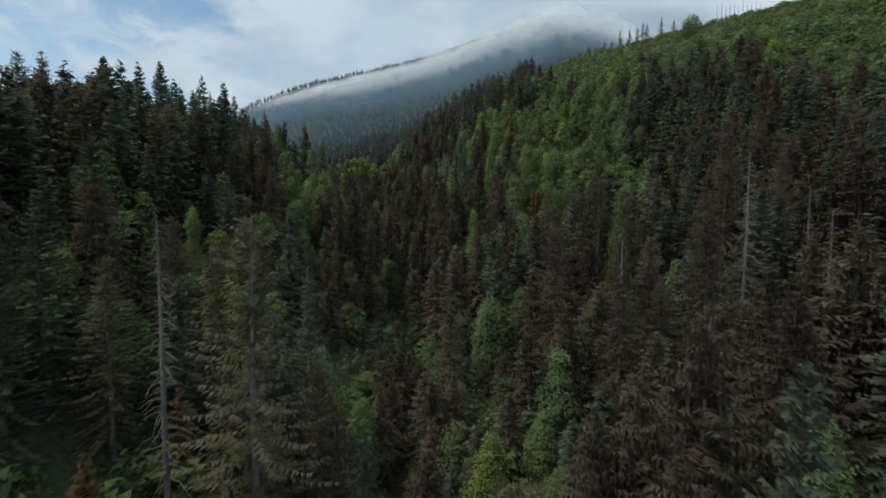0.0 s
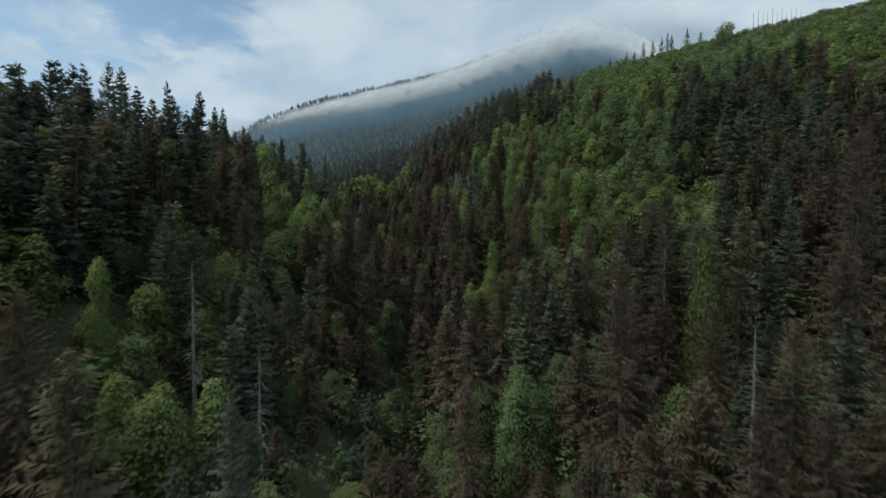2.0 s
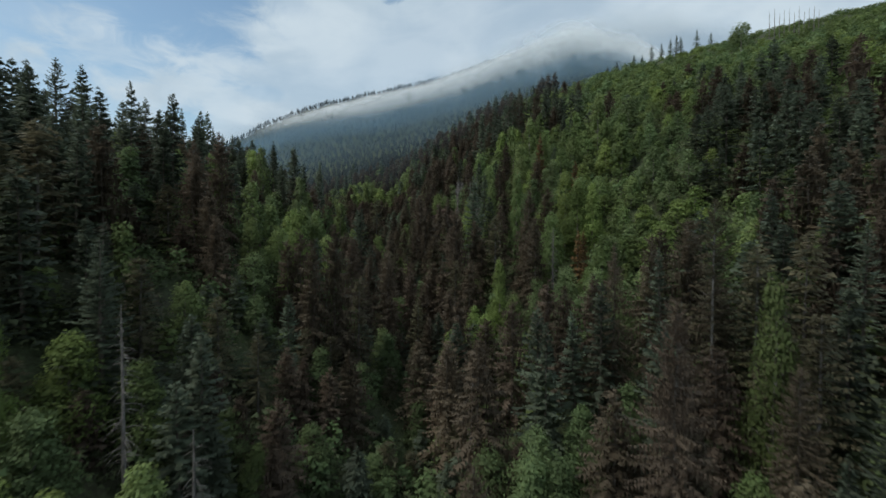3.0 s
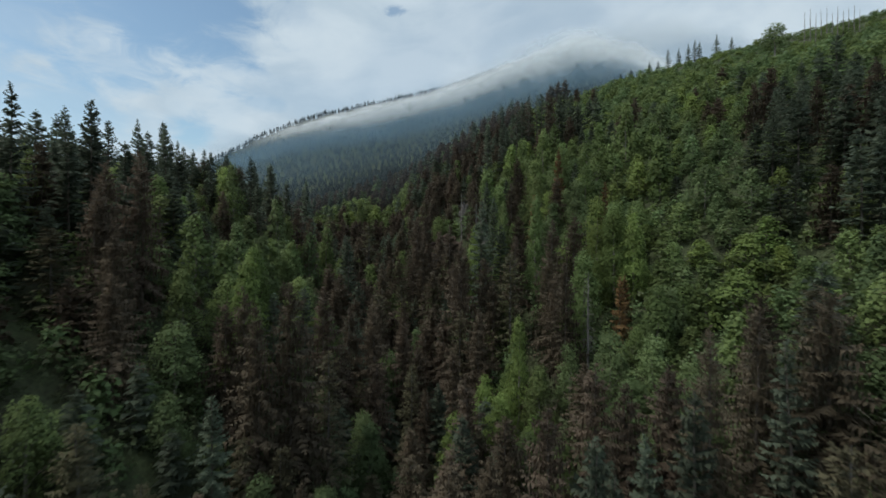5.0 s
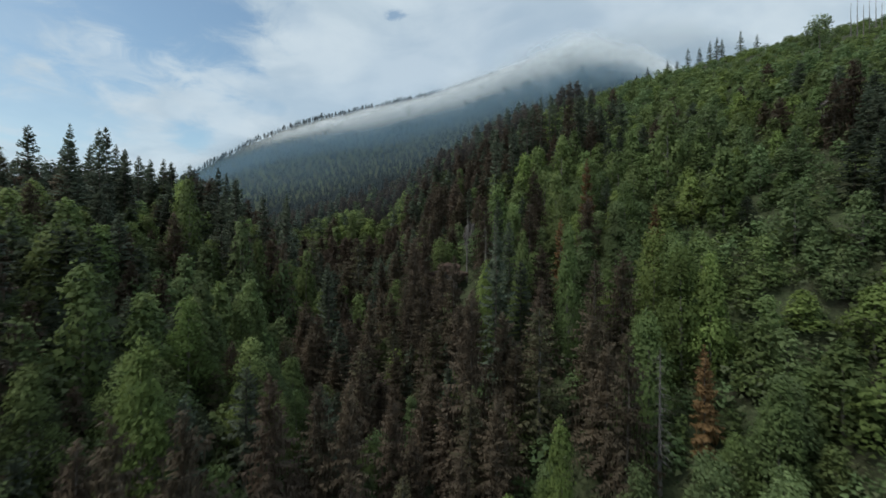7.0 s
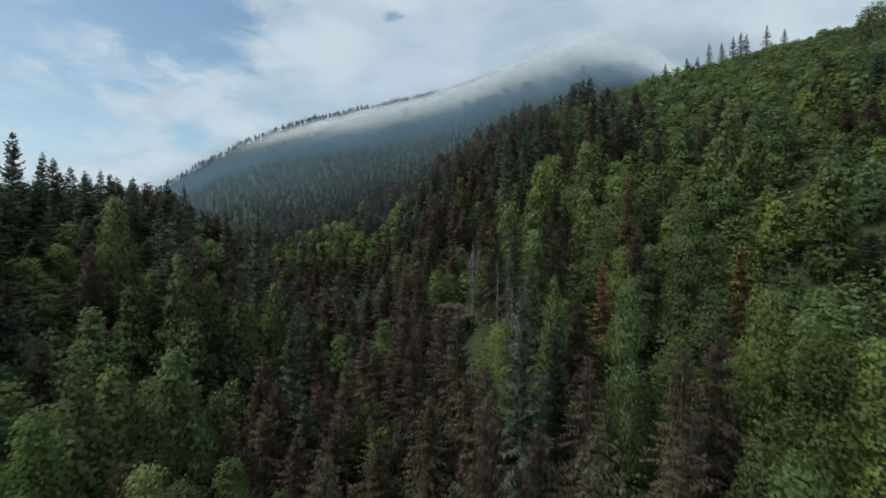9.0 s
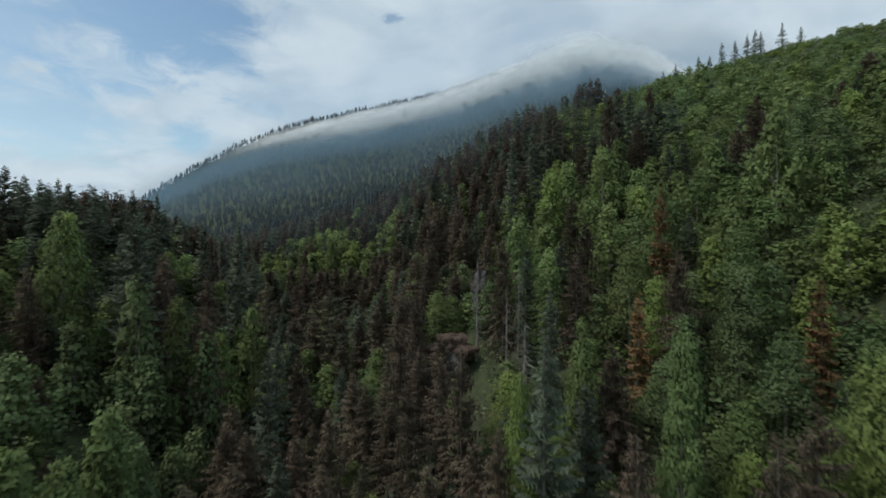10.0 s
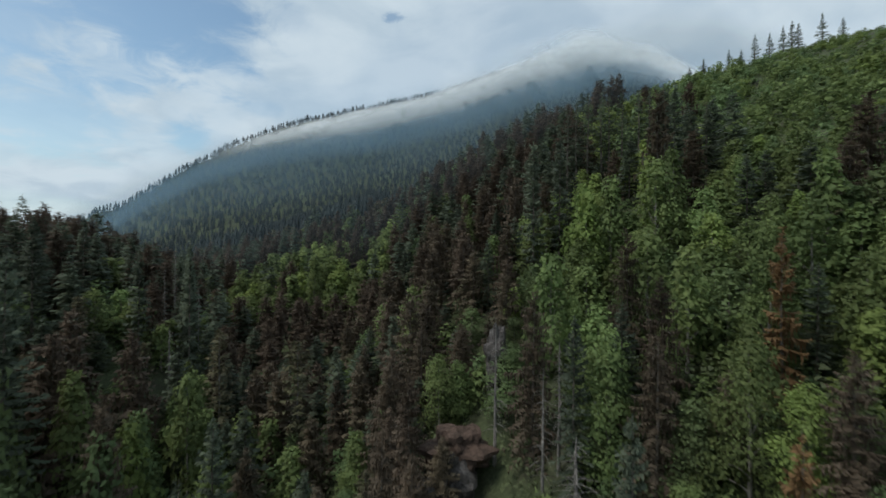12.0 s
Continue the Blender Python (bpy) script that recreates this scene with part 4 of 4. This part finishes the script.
def mist_haze_bank(ahead, thick, mat, seed, begin, label):
    """A low sheet of cloud or of painted haze along the mountain's face, so far ahead of its crest: u runs along it, v
    up.
    """
    u, v = np.meshgrid(np.linspace(begin, 1, 120), np.linspace(0, 1, 16))
    x = -470 + 1150 * u
    back = ahead * np.interp(u, (0, 0.15, 0.35, 0.6, 1), (0.6, 0.7, 1.0, 1.5, 1.6))
    y = crest_line(x, 40.0)[0] - back
    y = y + 5 * np.sin(x * 0.013 + 2.1 * seed) + 3 * np.sin(x * 0.037 + seed)
    foot = land(x, y, False) - 4
    top = foot + np.interp(u, (0, 0.2, 0.36, 0.5, 0.65, 1), thick)
    tall = top - foot
    z = foot + tall * v
    ii = np.arange(u.size).reshape(u.shape)
    p, q, r, s = ii[:-1, :-1].ravel(), ii[:-1, 1:].ravel(), ii[1:, 1:].ravel(), ii[1:, :-1].ravel()
    # cloud takes its light from above
    up = np.tile((0.0, -0.45, 0.89), (u.size, 1))
    me = tri_mesh("mist_haze_bank", np.c_[x.ravel(), y.ravel(), z.ravel(), up], np.concatenate([np.stack([p, q, r], 1), np.stack([p, r, s], 1)]), mat, True)
    layer = me.uv_layers.new(name="bank")
    loops = np.zeros(len(me.loops), np.int32)
    me.loops.foreach_get("vertex_index", loops)
    layer.data.foreach_set("uv", np.stack([u.ravel()[loops], v.ravel()[loops]], 1).astype(np.float32).ravel())
    return tagged(new("mist_haze_bank", me), label, "cloud", "mist on the mountain", "stuff")


BANKS = [
    # how far ahead of the crest, where it begins, how dense, how thick along it
    (34, 0.10, 0.50, (14, 17, 26, 44, 72, 74)),
    (54, 0.07, 0.62, (21, 25, 37, 56, 88, 90)),
    (76, 0.07, 0.60, (33, 37, 51, 70, 98, 100)),
    (108, 0.12, 0.50, (43, 47, 63, 84, 108, 110)),
]
for i, (ahead, begin, dense, thick) in enumerate(BANKS):
    cloud = mist_haze_material("cloud", (0.80, 0.86, 0.89), dense, (-0.15, 0.50), (0.60, 1.35), (begin, begin + 0.16, 0.90, 1.0), 0.012 + 0.004 * i, 1.8, i + 1)
    mist_haze_bank(ahead, thick, cloud, i + 1, begin, "thin white cloud drifting over the mountain forest")
cap = mist_haze_material("cloud_cap", (0.80, 0.86, 0.89), 0.62, (-0.9, -0.3), (0.30, 1.10), (0.40, 0.68, 0.86, 1.0), 0.010, 1.1, 31)
mist_haze_bank(18, (70, 70, 70, 80, 98, 98), cap, 31, 0.40, "white cloud hiding the mountain's peak")

# tinted sheet between the trees at the valley's head, added to imitate distance haze
for k, y0 in enumerate((385,)):
    u, v = np.meshgrid(np.linspace(0, 1, 60), np.linspace(0, 1, 10))
    x, y = -210 + 340 * u, y0 + 8 * np.sin(u * 9 + k)
    z = land(x, y, False) - 3 + 62 * v
    ii = np.arange(u.size).reshape(u.shape)
    p, q, r, t4 = ii[:-1, :-1].ravel(), ii[:-1, 1:].ravel(), ii[1:, 1:].ravel(), ii[1:, :-1].ravel()
    valley_tint = mist_haze_material("damp_air", (0.18, 0.25, 0.30), 0.06, (-0.4, -0.1), (0.8, 1.3), (0.0, 0.2, 0.75, 1.0), 0.012, 0.5, 20 + k)
    me = tri_mesh("damp_air", np.c_[x.ravel(), y.ravel(), z.ravel(), np.tile((0.0, -0.45, 0.89), (u.size, 1))], np.concatenate([np.stack([p, q, r], 1), np.stack([p, r, t4], 1)]), valley_tint, True)
    layer = me.uv_layers.new(name="bank")
    loops = np.zeros(len(me.loops), np.int32)
    me.loops.foreach_get("vertex_index", loops)
    layer.data.foreach_set("uv", np.stack([u.ravel()[loops], v.ravel()[loops]], 1).astype(np.float32).ravel())
    tagged(new("damp_air", me), "grey-blue tinted sheet imitating distance haze between the valley's trees", "haze", "damp air in the valley", "stuff")
# distance haze put into two dark-blue see-through sheets before the mountain
haze = mist_haze_material("haze", (0.14, 0.24, 0.33), 0.50, (-0.5, -0.1), (0.75, 1.3), (-0.2, 0.02, 0.97, 1.0), 0.004, 0.2, 9)
mist_haze_bank(150, (40, 46, 56, 66, 76, 76), haze, 9, 0.0, "dark-blue tinted sheet imitating haze in front of the mountain")
veil = mist_haze_material("haze", (0.14, 0.23, 0.30), 0.36, (-0.5, -0.1), (0.6, 1.2), (-0.2, 0.02, 0.97, 1.0), 0.004, 0.2, 12)
mist_haze_bank(325, (100, 112, 138, 160, 175, 175), veil, 12, 0.0, "dark-blue tinted sheet imitating haze before the lower forest")


# ---- bare rock in the gully and on the slopes ----
def boulder(rng, size, mat, name):
    """A faceted, broken lump of rock."""
    bm = bmesh.new()
    bmesh.ops.create_icosphere(bm, subdivisions=4, radius=1.0)
    off = Vector(rng.uniform(-50, 50, 3))
    for v in bm.verts:
        p = v.co.copy()
        bed = 0.16 * math.sin(p.z * 9 + 2.0 * noise.noise(p * 1.3 + off))
        v.co = p * (1 + 0.42 * noise.noise(p * 1.1 + off) + 0.34 * noise.noise(p * 2.6 + off) + 0.16 * abs(noise.noise(p * 6.0 + off)) + bed * 0.5)
        v.co.x, v.co.y, v.co.z = v.co.x * size[0], v.co.y * size[1], v.co.z * size[2]
    bmesh.ops.triangulate(bm, faces=bm.faces)
    me = bpy.data.meshes.new(name)
    bm.to_mesh(me)
    bm.free()
    me.materials.append(mat)
    return me


rng = np.random.default_rng(61)
ROCKS = [
    ("rock_outcrop", "broken grey limestone outcrop in the gully bank", M_ROCK, (-10.2, 241.0, 2.6), (2.4, 2.6, 4.4)),
    ("rock_outcrop", "fractured grey and rusty limestone face in the gully", M_ROCK, (-6.6, 243.0, 2.8), (3.4, 3.0, 4.6)),
    ("scree_bank", "bare red-brown earth on top of the limestone face", M_SCREE, (-5.6, 244.5, 6.2), (4.4, 3.2, 2.8)),
    ("scree_bank", "bare red-brown earth slip under dead spruces", M_SCREE, (-37, 308, 0.5), (4.5, 3.0, 2.6)),
    ("rock_outcrop", "pale rock face standing out of the trees", M_ROCK, (1.4, 258, 5.0), (1.8, 2.4, 5.5)),
    ("rock_slab", "dark grey rock slab on the green slope", M_ROCK, (107, 237, 0.5), (5.0, 3.5, 3.6)),
    ("rock_slab", "dark grey rock slab under the spruces", M_ROCK, (114, 241, 0.5), (5.5, 3.5, 3.0)),
    ("rock_slab", "weathered grey rock ledge on the green slope", M_ROCK, (102, 233, 0.0), (3.5, 2.6, 2.0)),
]
for name, label, mat, (x, y, lift), size in ROCKS:
    ob = new(name, boulder(rng, size, mat, name))
    ob.location = (x, y, float(land(x, y)) + lift)
    tagged(ob, label, "rock", "bare rocks")
